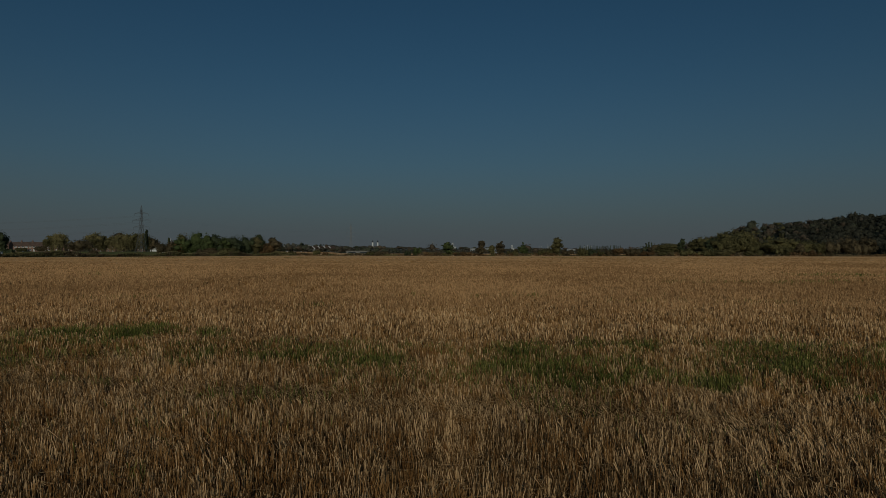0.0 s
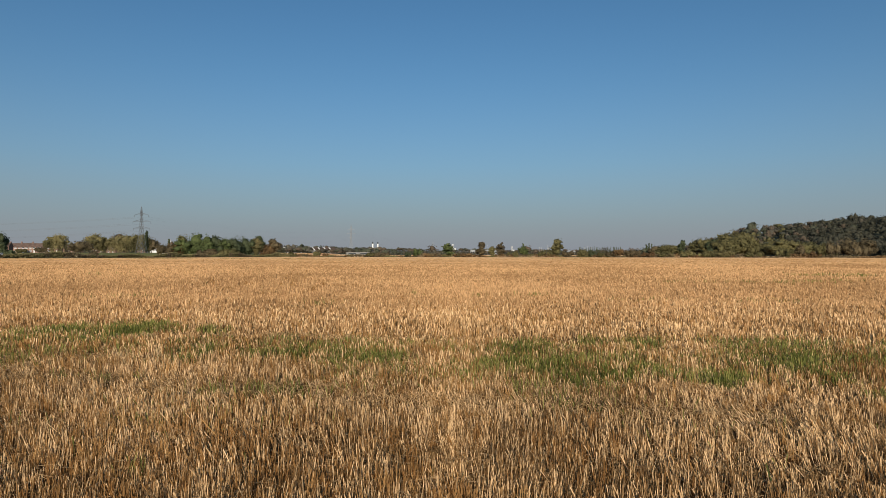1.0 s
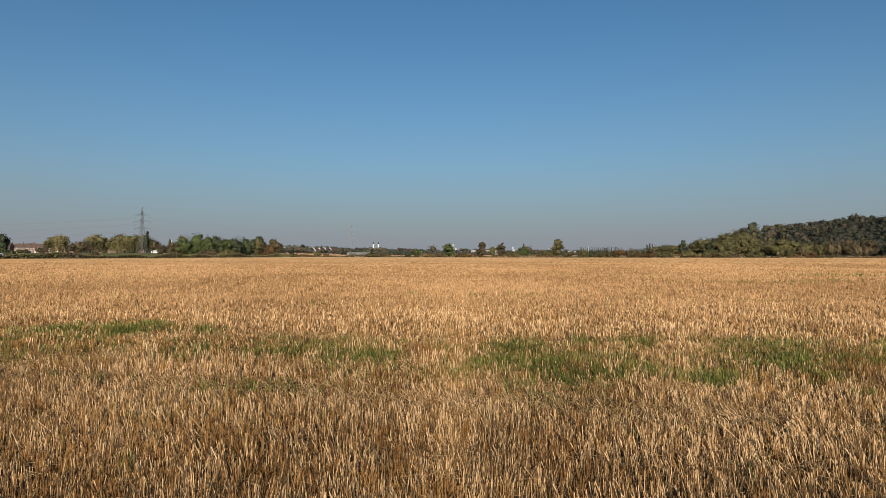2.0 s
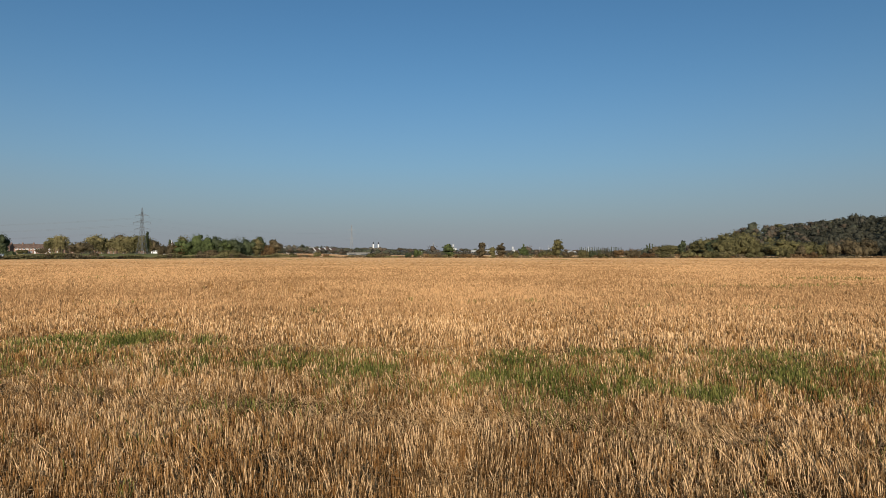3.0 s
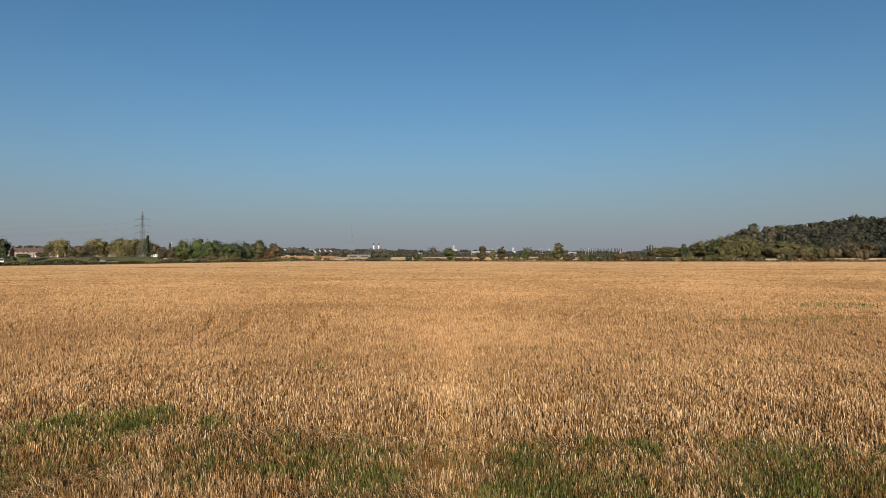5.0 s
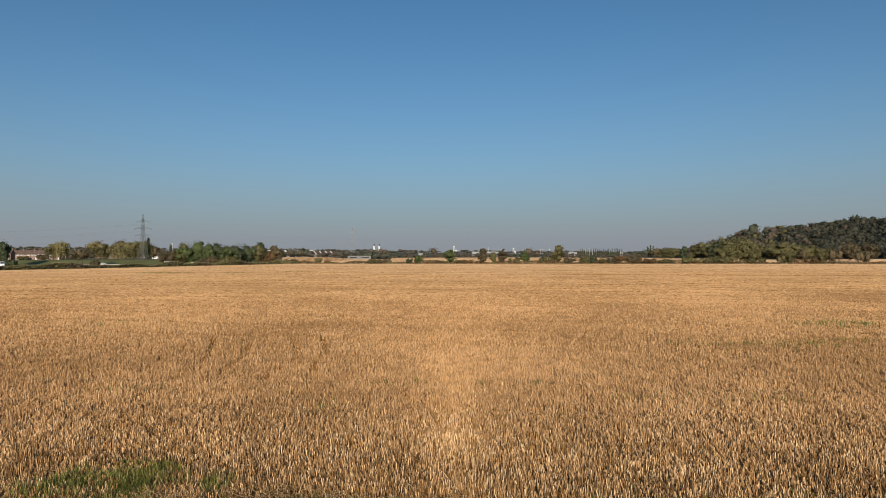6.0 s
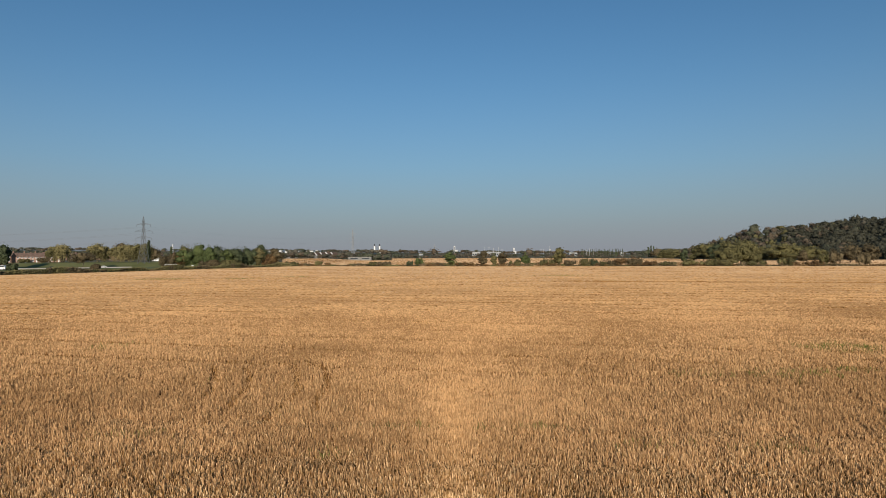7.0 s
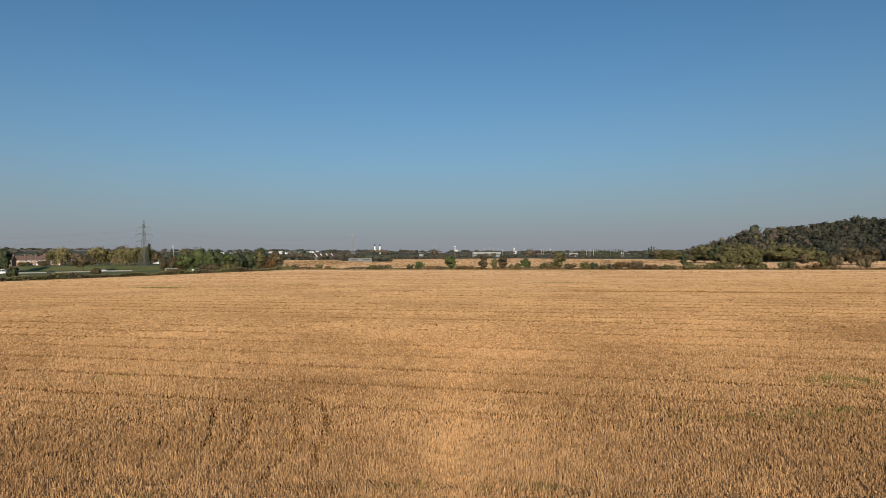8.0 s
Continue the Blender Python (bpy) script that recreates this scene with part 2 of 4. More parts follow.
# ---- stubble ----
# wheel marks curving through the stubble, as short runs of places
MARKS = [
    [(-14.1, 43.2), (-10.2, 41.4), (-9.0, 40.4), (-7.6, 38.1), (-6.9, 35.8), (-6.3, 32.1), (-6.3, 30.3), (-5.9, 27.6)],
    [(-9.6, 39.0), (-9.0, 37.1), (-7.8, 32.6), (-7.6, 29.9), (-7.8, 27.9), (-7.7, 26.2)],
    [(-12.4, 38.0), (-11.4, 35.9), (-10.6, 33.1), (-10.3, 31.2), (-10.2, 29.5), (-9.9, 27.6)],
    [(-14.6, 38.5), (-13.6, 36.6), (-12.5, 33.2), (-11.9, 30.8)],
]
# lines of trampled straw: place of the line ahead, slope, half width, strength
TRODDEN = [(8.35, -0.22, 0.7, 1.0), (13.5, -0.11, 0.55, 0.85), (6.2, -0.22, 0.4, 0.5), (21.0, -0.12, 0.5, 0.7), (25.4, -0.08, 0.5, 0.75)]
ROW_SLOPE = 0.22


def mark_depth(x, y):
    """1 on a wheel mark, 0 off it."""
    best = np.full(len(x), 9.0)
    for run in MARKS:
        for (ax, ay), (bx, by) in zip(run, run[1:]):
            dx, dy = bx - ax, by - ay
            s = np.clip(((x - ax) * dx + (y - ay) * dy) / (dx * dx + dy * dy), 0, 1)
            best = np.minimum(best, np.hypot(x - ax - s * dx, y - ay - s * dy))
    return (1 - smooth(0.08, 0.34, best)) * (0.7 + 0.3 * vnoise(x, y, 0.8, 27))


def pass_gap(x, y):
    """1 in the thin trodden lines between the harvester's passes, which run along the end hedge."""
    w = y + 0.235 * x + 3.05 + 0.8 * (vnoise(x, y, 70.0, 11) - 0.5) + 0.12 * (vnoise(x, y, 3.0, 12) - 0.5)
    k = np.floor(w / 6.1)
    off = np.abs(w / 6.1 - k - 0.5) * 6.1
    strength = 0.6 * vnoise(x, k * 37.0, 40.0, 13) + 0.4 * vnoise(x, k * 17.0, 1.6, 15)
    width = 0.2 + y * 0.006
    far = 0.16 * smooth(90, 160, y)
    lines = (1 - smooth(width * 0.5, width * 1.3, off)) * smooth(0.28 + far, 0.48 + far, strength) * smooth(28, 44, y)
    # fainter lines half way between
    k = np.floor(w / 6.1 + 0.5)
    off = np.abs(w / 6.1 + 0.5 - k - 0.5) * 6.1
    half = 0.55 * (1 - smooth(width * 0.4, width, off)) * smooth(0.45, 0.7, vnoise(x, k * 29.0, 35.0, 16)) * smooth(28, 44, y) * (1 - smooth(90, 140, y))
    lines = np.maximum(lines, half)
    track = 1.3 * (1 - smooth(1.9, 3.2, np.abs(y + 0.24 * x - 153.8 + 0.8 * (vnoise(x, y, 25.0, 19) - 0.5)))) * smooth(20, 40, x)
    return np.maximum(lines, track)


def lodged(x, y):
    """1 where the straw lies flat: patches, and lines along the harvester's passes."""
    flat = 0.7 * smooth(0.70, 0.88, vnoise(x + 0.3 * y, y * 1.6, 1.3, 8)) * smooth(5.0, 7.0, y) * (1 - smooth(12, 18, y))
    for y0, slope, half, k in TRODDEN:
        w = np.abs(y - y0 - slope * x + 0.8 * (vnoise(x, y, 1.6, 24) - 0.5))
        flat = np.maximum(flat, k * (1 - smooth(half * 0.4, half * 1.3, w)) * smooth(0.15, 0.5, vnoise(x, y, 0.9, 25)))
    return flat


def weed_density(x, y):
    """Where green weeds grow, 0 to 1."""
    d = np.zeros(len(x))
    for cx, cy, rx, ry, k in WEEDS:
        r = np.hypot((x - cx) / rx, (y - cy) / ry)
        d = np.maximum(d, k * (1 - smooth(0.3, 1.25, r + 0.9 * (vnoise(x, y, 0.45, 21) - 0.5))))
    return d


WEEDS = [
    (-9.0, 14.8, 1.2, 1.0, 0.9), (-7.5, 15.0, 1.2, 1.15, 1.0), (-2.3, 11.9, 1.9, 0.8, 0.42), (-5.4, 14.8, 0.4, 0.6, 0.9), (-3.1, 11.6, 0.95, 0.45, 0.9), (-3.3, 13.8, 0.5, 0.3, 0.6), (-1.35, 11.5, 1.0, 0.6, 0.85),
    (-5.2, 9.4, 0.18, 0.2, 0.8), (-4.6, 9.5, 0.15, 0.15, 0.7), (-3.2, 8.6, 0.12, 0.12, 0.8), (-2.6, 8.8, 0.2, 0.14, 0.6), (-3.4, 7.1, 0.12, 0.12, 0.8), (-2.8, 5.6, 0.12, 0.12, 0.7),
    (0.2, 10.7, 0.35, 0.25, 0.6), (0.7, 10.6, 0.6, 0.55, 0.6), (1.7, 11.2, 1.1, 0.6, 0.85), (3.1, 13.4, 0.35, 0.45, 0.95), (4.05, 12.7, 0.4, 0.7, 0.9), (2.65, 10.0, 0.6, 0.6, 1.0),
    (3.4, 10.2, 0.5, 0.8, 0.75), (4.25, 9.6, 0.4, 0.8, 0.95), (5.15, 10.4, 0.55, 0.9, 0.85), (5.6, 10.1, 0.4, 0.4, 0.9), (5.8, 9.9, 0.35, 0.8, 0.85), (8.8, 12.6, 0.5, 0.25, 0.7), (3.8, 9.6, 0.5, 0.45, 0.6),
    (1.5, 8.05, 0.14, 0.14, 0.7), (-5.9, 9.8, 0.2, 0.25, 0.7), (-3.0, 8.9, 0.6, 0.3, 0.2), (5.7, 8.2, 0.3, 0.25, 0.7), (-0.2, 7.75, 0.14, 0.2, 0.6), (6.9, 10.6, 0.9, 0.9, 0.4), (7.6, 11.6, 1.2, 0.8, 0.4),
    (2.4, 11.8, 2.8, 1.4, 0.38), (-2.6, 12.4, 3.0, 1.4, 0.38), (-6.5, 11.6, 2.4, 1.4, 0.18), (5.4, 10.8, 2.8, 1.6, 0.42),
    (28.5, 44.8, 3.4, 2.2, 0.55), (19.6, 35.4, 2.8, 1.6, 0.4), (13.8, 35.4, 2.2, 1.2, 0.3), (-25.6, 46.9, 2.4, 1.8, 0.3), (4.2, 25.2, 0.9, 0.5, 0.22), (8.5, 25.9, 0.8, 0.5, 0.2), (7.2, 22.8, 1.6, 0.8, 0.4),
    (11.7, 22.6, 1.5, 0.8, 0.4), (-12.3, 24.4, 2.2, 0.6, 0.35), (-2.2, 25.3, 2.2, 0.4, 0.35), (2.4, 25.1, 2.4, 0.4, 0.35), (-4.3, 22.1, 0.8, 0.6, 0.3), (-12.9, 34.6, 0.5, 1.2, 0.12), (-7.7, 27.4, 0.6, 1.0, 0.17), (24.0, 36.5, 2.6, 0.7, 0.35),
    (-82.0, 180.0, 7.8, 3.2, 0.7), (-59.0, 178.0, 5.0, 2.2, 0.5), (-47.0, 195.0, 4.0, 2.4, 0.45), (37.0, 194.0, 9.0, 2.0, 0.5),
]


def blades(x, y, h, w, lean, facing, form):
    """Straws as arrays: 6 corners a folded, two-sided straw, 4 a flat one, 3 a sheaf that widens to its cut top."""
    n = len(x)
    z = ground_z(x, y) - 0.01
    lx, ly = lean
    c, s = np.cos(facing) * w / 2, np.sin(facing) * w / 2
    if form == 3:
        cols = [(x, y, z), (x + lx + c, y + ly + s, z + h), (x + lx - c, y + ly - s, z + h * 0.9)]
    else:
        cols = [(x - c * 0.8, y - s * 0.8, z), (x + c * 0.8, y + s * 0.8, z), (x + lx + c, y + ly + s, z + h), (x + lx - c, y + ly - s, z + h * 0.97)]
    if form == 6:
        cols += [(x + s * 0.9, y - c * 0.9, z), (x + lx + s * 0.8, y + ly - c * 0.8, z + h * 0.98)]
    V = np.stack([np.stack(p, -1) for p in cols], 1).reshape(-1, 3)
    b = np.arange(n)[:, None] * form
    if form == 6:
        F = np.concatenate([b + np.array([[0, 4, 5, 3]]), b + np.array([[4, 1, 2, 5]])])
    else:
        F = b + np.arange(form)[None, :]
    return V, F


def wedge(rs, n, y0, y1, power):
    """n places in a strip that widens and thins out with distance."""
    u = rs.rand(n)
    if power == 2:
        y = np.sqrt(y0 * y0 + u * (y1 * y1 - y0 * y0))
        v = rs.rand(n)
    else:
        # evenly spread, so that no bare holes open far off
        k = np.arange(n)
        u = (k * 0.7548776662 + rs.rand(n) * 2.2 / math.sqrt(n)) % 1
        v = (k * 0.5698402910 + rs.rand(n) * 2.2 / math.sqrt(n)) % 1
        y = y0 * (y1 / y0) ** u
    x = (v * 2 - 1) * (0.76 * y + 1.5)
    return x, y


def tuft_places(rs, y0, y1, half, gap=0.125, step=0.085):
    """The foot of every tuft in the drilled rows of a strip; half(y) is the strip's half width."""
    wide = float(half(y1))
    rows = np.arange(y0 - ROW_SLOPE * wide, y1 + ROW_SLOPE * wide, gap)
    X = np.arange(-wide, wide, step)
    x, r = np.meshgrid(X, rows)
    x, r = x.ravel(), r.ravel()
    x = x + rs.normal(0, step * 0.33, len(x))
    y = r - ROW_SLOPE * x + 0.3 * (vnoise(x, r, 9.0, 61) - 0.5)
    ok = (y > y0) & (y < y1) & (np.abs(x) < half(y))
    x, y = x[ok], y[ok]
    return x, y + rs.normal(0, 0.018, len(x))


def build_stubble():
    rs = np.random.RandomState(3)
    parts, tones = [], []

    def fan(y):
        return 0.76 * y + 1.5

    # tufts of cut straw, one by one, as far as they can be told apart: nearest the most straws
    # each zone passes softly into the next
    for y0, y1, fade_in, fade_out, straws, form, gap, step in (
        (3.6, 10.0, (1.0, 2.0), (8.5, 10.0), 10, 6, 0.12, 0.08),
        (8.5, 14.0, (8.5, 10.0), (11.0, 14.0), 8, 4, 0.12, 0.08),
        (11.0, 38.0, (11.0, 14.0), (26.0, 38.0), 3, 4, 0.12, 0.075),
        (26.0, 75.0, (26.0, 38.0), (58.0, 75.0), 2, 3, 0.15, 0.1),
    ):
        x, y = tuft_places(rs, y0, y1, fan, gap, step)
        keep = (rs.rand(len(x)) < smooth(*fade_in, y)) & (rs.rand(len(x)) > smooth(*fade_out, y))
        x, y = x[keep], y[keep]
        m = len(x)
        bare = 0.55 * vnoise(x, y, 0.3, 7) + 0.45 * vnoise(x, y, 1.1, 17)
        flat = lodged(x, y)
        gap = np.maximum(0.72 * mark_depth(x, y), 0.85 * pass_gap(x, y))
        ok = (bare > (0.12 + 0.12 * rs.rand(m)) * (1 - 0.9 * smooth(12, 24, y))) & (rs.rand(m) > 0.22 * flat) & (rs.rand(m) > 0.4 * gap) & (rs.rand(m) > 0.18 * weed_density(x, y)) & inside_field(x, y)
        x, y, flat, gap = x[ok], y[ok], flat[ok], gap[ok]
        m = len(x)
        tall = (0.095 + 0.085 * vnoise(x, y, 0.7, 9) + 0.05 * vnoise(x, y, 0.16, 10)) * (0.8 + 0.4 * rs.rand(m)) * (1 - 0.4 * flat) * (1 - 0.5 * gap) * (1.15 + 0.3 * smooth(13, 30, y))
        # whole tufts lean together, most of all where the straw was run down
        lx = 0.22 * (vnoise(x, y, 0.8, 14) - 0.5) - 0.07 * smooth(0.5, 4, x) + 0.08 * rs.normal(0, 1, m) + 1.0 * flat * (vnoise(x, y, 0.5, 28) - 0.62)
        ly = 0.2 * (vnoise(x, y, 0.9, 15) - 0.5) + 0.08 * rs.normal(0, 1, m) + 0.3 * flat * rs.normal(0, 1, m)
        # in each tuft: 0 mixed, 1 dull brown, 2 pale
        dull = (0.10 + 0.35 * smooth(0.55, 0.8, vnoise(x, y, 0.22, 18)) + 0.25 * smooth(0.5, 0.8, vnoise(x, y, 2.4, 23))) * (1 - 0.95 * smooth(12, 26, y)) + 0.22 * smooth(8, 9.5, y) * (1 - smooth(12.5, 15, y))
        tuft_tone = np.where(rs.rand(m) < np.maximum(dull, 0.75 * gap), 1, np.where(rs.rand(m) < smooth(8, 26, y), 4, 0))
        x, y, tall, lx, ly, tuft_tone, flat = [np.repeat(v, straws) for v in (x, y, tall, lx, ly, tuft_tone, flat)]
        m = len(x)
        spread = 0.028 if straws > 2 else 0.035
        x, y = x + rs.normal(0, spread, m), y + rs.normal(0, spread * 0.7, m)
        h = tall * (0.55 + 0.62 * rs.rand(m))
        h = h * np.where(rs.rand(m) < 0.06, 1.3, 1.0)
        pixel = y / 1099
        w = np.maximum(0.0034 + 0.0026 * rs.rand(m), pixel * (0.55 + 0.45 * rs.rand(m)) * (0.85 if straws > 4 else 1.3 if straws > 2 else 1.9))
        own = 0.095 + 0.16 * flat + 0.25 * (rs.rand(m) < 0.14)
        lean = ((lx + rs.normal(0, 1, m) * own) * h, (ly + rs.normal(0, 1, m) * own) * h)
        parts.append(blades(x, y, h, w, lean, rs.normal(0, 0.7 if straws > 4 else 0.4, m), form))
        tones.append(np.concatenate([tuft_tone, tuft_tone]) if form == 6 else tuft_tone)

    # farther off the straw runs together
    for n, y0, y1 in ((340000, 58, 430), (100000, 330, 1300)):
        x, y = wedge(rs, n, y0, y1, 1)
        ok = inside_second(x, y) if y1 > 1000 else inside_field(x, y)
        gap = 0.9 * pass_gap(x, y)
        ok &= rs.rand(n) < smooth(58, 75, y)
        ok &= rs.rand(n) > 0.15 * weed_density(x, y)
        x, y, gap = x[ok], y[ok], gap[ok]
        m = len(x)
        far = smooth(10, 75, y)
        h = (0.17 + 0.06 * rs.rand(m)) * (1 + (0.6 * vnoise(x, y, 0.42, 72) - 0.3) * (1 - smooth(160, 230, y)))
        w = y / 1099 * (0.9 + 0.8 * rs.rand(m)) * 2.75
        lean = (rs.normal(0, 0.035, m), rs.normal(0, 0.035, m))
        parts.append(blades(x, y, h, w, lean, rs.normal(0, 0.35, m), 3))
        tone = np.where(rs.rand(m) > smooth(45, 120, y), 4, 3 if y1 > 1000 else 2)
        # more pale straw the farther off: haze put into the field's colour
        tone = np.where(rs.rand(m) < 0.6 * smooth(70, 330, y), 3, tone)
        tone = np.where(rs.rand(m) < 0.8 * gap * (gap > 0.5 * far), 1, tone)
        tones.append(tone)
    # the field goes on beside and behind
    for n, half, y0, y1, w0 in ((16000, 13, -11, 4.5, 0.02), (16000, 46, -34, 42, 0.09)):
        x, y = (rs.rand(n) * 2 - 1) * half, y0 + (y1 - y0) * rs.rand(n)
        ok = (np.abs(x) > 0.76 * y + 1.4) | (y < 3.7)
        if half > 20:
            ok &= (np.abs(x) > 13) | (y < -11) | (y > 4.5)
        x, y = x[ok], y[ok]
        m = len(x)
        h = (0.11 + 0.09 * rs.rand(m)) * (0.75 + 0.5 * vnoise(x, y, 0.6, 9))
        parts.append(blades(x, y, h, w0 * (0.6 + 0.8 * rs.rand(m)), (rs.normal(0, 0.03, m), rs.normal(0, 0.03, m)), rs.rand(m) * 3.14, 4))
        tones.append((rs.rand(m) < 0.2).astype(int))
    base, VV, FF = 0, [], []
    for V, F in parts:
        VV.append(V)
        FF.append(F + base)
        base += len(V)
    tagged(new("stubble", mesh_of("stubble", np.concatenate(VV), FF, [STRAW, STRAW_DARK, STRAW_FAR, STRAW_SECOND_HAZE, STRAW_MID], np.concatenate(tones))), "golden cut cereal stubble covering the whole field", "stubble", kind="stuff")

    # loose straws lying on and between the stubble, thickest where it was run down
    n = 210000
    x, y = wedge(rs, n, 3.8, 27, 2)
    keep = rs.rand(n) < (0.27 + 0.5 * lodged(x, y)) * (1 - 0.6 * smooth(11, 20, y))
    sx, sy = wedge(rs, 5000, 3.8, 10.5, 2)
    x, y = np.concatenate([x[keep], sx]), np.concatenate([y[keep], sy])
    n = len(x)
    flat = lodged(x, y)
    a = np.where(rs.rand(n) < 0.35 * flat, 2.85 + rs.normal(0, 0.6, n), rs.rand(n) * 6.283)
    ln = 0.07 + 0.15 * rs.rand(n) ** 1.5
    z0, z1 = 0.012 + 0.09 * rs.rand(n), 0.012 + 0.16 * rs.rand(n) * (0.6 + 0.4 * flat)
    g = ground_z(x, y)
    dx, dy = np.cos(a) * ln / 2, np.sin(a) * ln / 2
    r = np.maximum(0.0032, y / 1099 * 0.42)
    # each one folded along its length
    nx, ny = -np.sin(a) * r, np.cos(a) * r
    cols = []
    for sx, zz in ((-1, z0), (1, z1)):
        for k, up in ((-1, 0.0), (0, 1.0), (1, 0.0)):
            cols.append(np.stack([x + sx * dx + k * nx, y + sx * dy + k * ny, g + zz + r * up], -1))
    V = np.stack(cols, 1).reshape(-1, 3)
    b = np.arange(n)[:, None] * 6
    F = np.concatenate([b + np.array([[k, k + 1, k + 4, k + 3]]) for k in range(2)])
    tagged(new("loose_straw", mesh_of("loose_straw", V, F, [STRAW_PALE])), "pale loose straws fallen among the stubble", "straw", kind="stuff")

    # green weeds
    X, Y = [], []
    for cx, cy, rx, ry, k in WEEDS:
        n = int(2700 * rx * ry * k * 3.14 * (1.0 if cy < 26 else (26.0 / cy) ** 1.1))
        X.append(cx + rx * 1.6 * (rs.rand(n) * 2 - 1))
        Y.append(cy + ry * 1.6 * (rs.rand(n) * 2 - 1))
    x, y = np.concatenate(X), np.concatenate(Y)
    n = 60000
    sx, sy = wedge(rs, n, 3.8, 22, 2)
    x, y = np.concatenate([x, sx]), np.concatenate([y, sy])
    d = np.maximum(0.6 * weed_density(x, y) * smooth(0.05, 0.6, vnoise(x, y, 0.2, 34)), 0.42 * smooth(0.4, 0.75, vnoise(x, y, 1.6, 31)) * smooth(5, 9, y) * (1 - smooth(12, 15, y)))
    ok = rs.rand(len(x)) < d
    x, y = x[ok], y[ok]
    m = len(x)
    h = (0.09 + 0.15 * rs.rand(m)) * (0.75 + 0.6 * vnoise(x, y, 0.4, 33)) * (1 + 0.4 * smooth(13, 30, y))
    w = np.maximum(0.005 + 0.005 * rs.rand(m), y / 1099 * 0.75)
    V, F = blades(x, y, h, w, (rs.normal(0, 0.05, m), rs.normal(0, 0.05, m)), rs.normal(0, 0.8, m), 4)
    tagged(new("green_weeds", mesh_of("green_weeds", V, F, [WEED])), "patches of green volunteer grass growing through the stubble", "weeds", kind="stuff")


build_stubble()


# ---- trees and hedges ----
def lobes_leaves(rs, lobes, count, size, droop=0.0, loose=0.22):
    """Leaves in sprays over several rounded lobes (x, y, z, rx, rz); with droop they hang in long strands."""
    lob = np.array(lobes)
    area = lob[:, 3] * (lob[:, 3] + lob[:, 4])
    sprays = max(34, count // 8)
    pick = rs.choice(len(lob), sprays, p=area / area.sum())
    d = rs.normal(0, 1, (sprays, 3))
    if droop:
        d[:, 2] = np.abs(d[:, 2]) * 0.9 - 0.15
    d /= np.linalg.norm(d, axis=1)[:, None]
    size3 = np.stack([lob[pick, 3], lob[pick, 3], lob[pick, 4]], 1)
    centre = lob[pick, :3] + d * size3 * (0.98 - 0.3 * rs.rand(sprays, 1) ** 2)
    own = rs.randint(sprays, size=count)
    P = centre[own] + rs.normal(0, 0.14, (count, 3)) * size3[own] * (1.0 if not droop else 0.55)
    # no leaf strays far out of its lobe
    rel = (P - lob[pick[own], :3]) / size3[own]
    out = np.linalg.norm(rel, axis=1)[:, None]
    P = lob[pick[own], :3] + rel / out * np.minimum(out, 1.04 + 0.06 * rs.rand(count, 1)) * size3[own]
    if droop:
        P[:, 2] -= (rs.rand(count) ** 1.3) * 3.4 * size3[own][:, 2] * (0.5 + 0.5 * rs.rand(sprays)[own])
    nrm = d[own] + rs.normal(0, loose, (count, 3))
    if droop:
        nrm[:, 2] *= 0.25
    nrm /= np.linalg.norm(nrm, axis=1)[:, None] + 1e-6
    t = np.cross(nrm, rs.normal(0, 1, (count, 3)))
    if droop:
        t = t * (1 - droop) + np.array([0, 0, 1.0]) * droop
        t -= nrm * (t * nrm).sum(1)[:, None]
    t /= np.linalg.norm(t, axis=1)[:, None] + 1e-6
    b = np.cross(nrm, t)
    s = size * (0.5 + 0.9 * rs.rand(count))[:, None]
    lng = 1.0 + 1.8 * droop
    V = np.stack([P - t * s * lng * 0.6, P + b * s * 0.42 - t * s * 0.05, P + t * s * lng * 0.6, P - b * s * 0.42 + t * s * 0.05], 1).reshape(-1, 3)
    return V, np.arange(count)[:, None] * 4 + np.array([[0, 1, 2, 3]])


def lobe_masses(rs, lobes, k, rows, cols):
    """Lumpy leaf masses inside the lobes, which the single leaves cover."""
    lob = np.array(lobes)
    n = len(lob)
    th = np.linspace(0.12, math.pi - 0.12, rows)
    ph = np.arange(cols) * 2 * math.pi / cols
    T, P = np.meshgrid(th, ph, indexing="ij")
    d = np.stack([np.sin(T) * np.cos(P), np.sin(T) * np.sin(P), np.cos(T)], -1).reshape(1, -1, 3)
    # a few soft bulges and hollows on each
    way = rs.normal(0, 2.6, (n, 3, 3))
    turn = rs.rand(n, 1, 3) * 6.283
    r = k * (1 + 0.17 * np.sin(np.einsum("oqk,njk->nqj", d, way) + turn).sum(-1, keepdims=True) + 0.08 * rs.normal(0, 1, (n, rows * cols, 1)))
    V = lob[:, None, :3] + d * r * np.stack([lob[:, 3], lob[:, 3], lob[:, 4]], 1)[:, None, :]
    i, j = np.meshgrid(np.arange(rows - 1), np.arange(cols), indexing="ij")
    a = (i * cols + j).ravel()
    b = (i * cols + (j + 1) % cols).ravel()
    F = np.stack([a, a + cols, b + cols, b], 1)
    F = (F[None] + (np.arange(n) * rows * cols)[:, None, None]).reshape(-1, 4)
    return V.reshape(-1, 3), F


def crown(rs, lobes, count, size, droop, loose, rows, cols, masses=99, k=0.8):
    """Leaf masses and leaves together."""
    V1, F1 = lobe_masses(rs, lobes[:masses], k, rows, cols)
    V2, F2 = lobes_leaves(rs, lobes, count, size, droop, loose)
    return np.concatenate([V1, V2]), np.concatenate([F1, F2 + len(V1)])


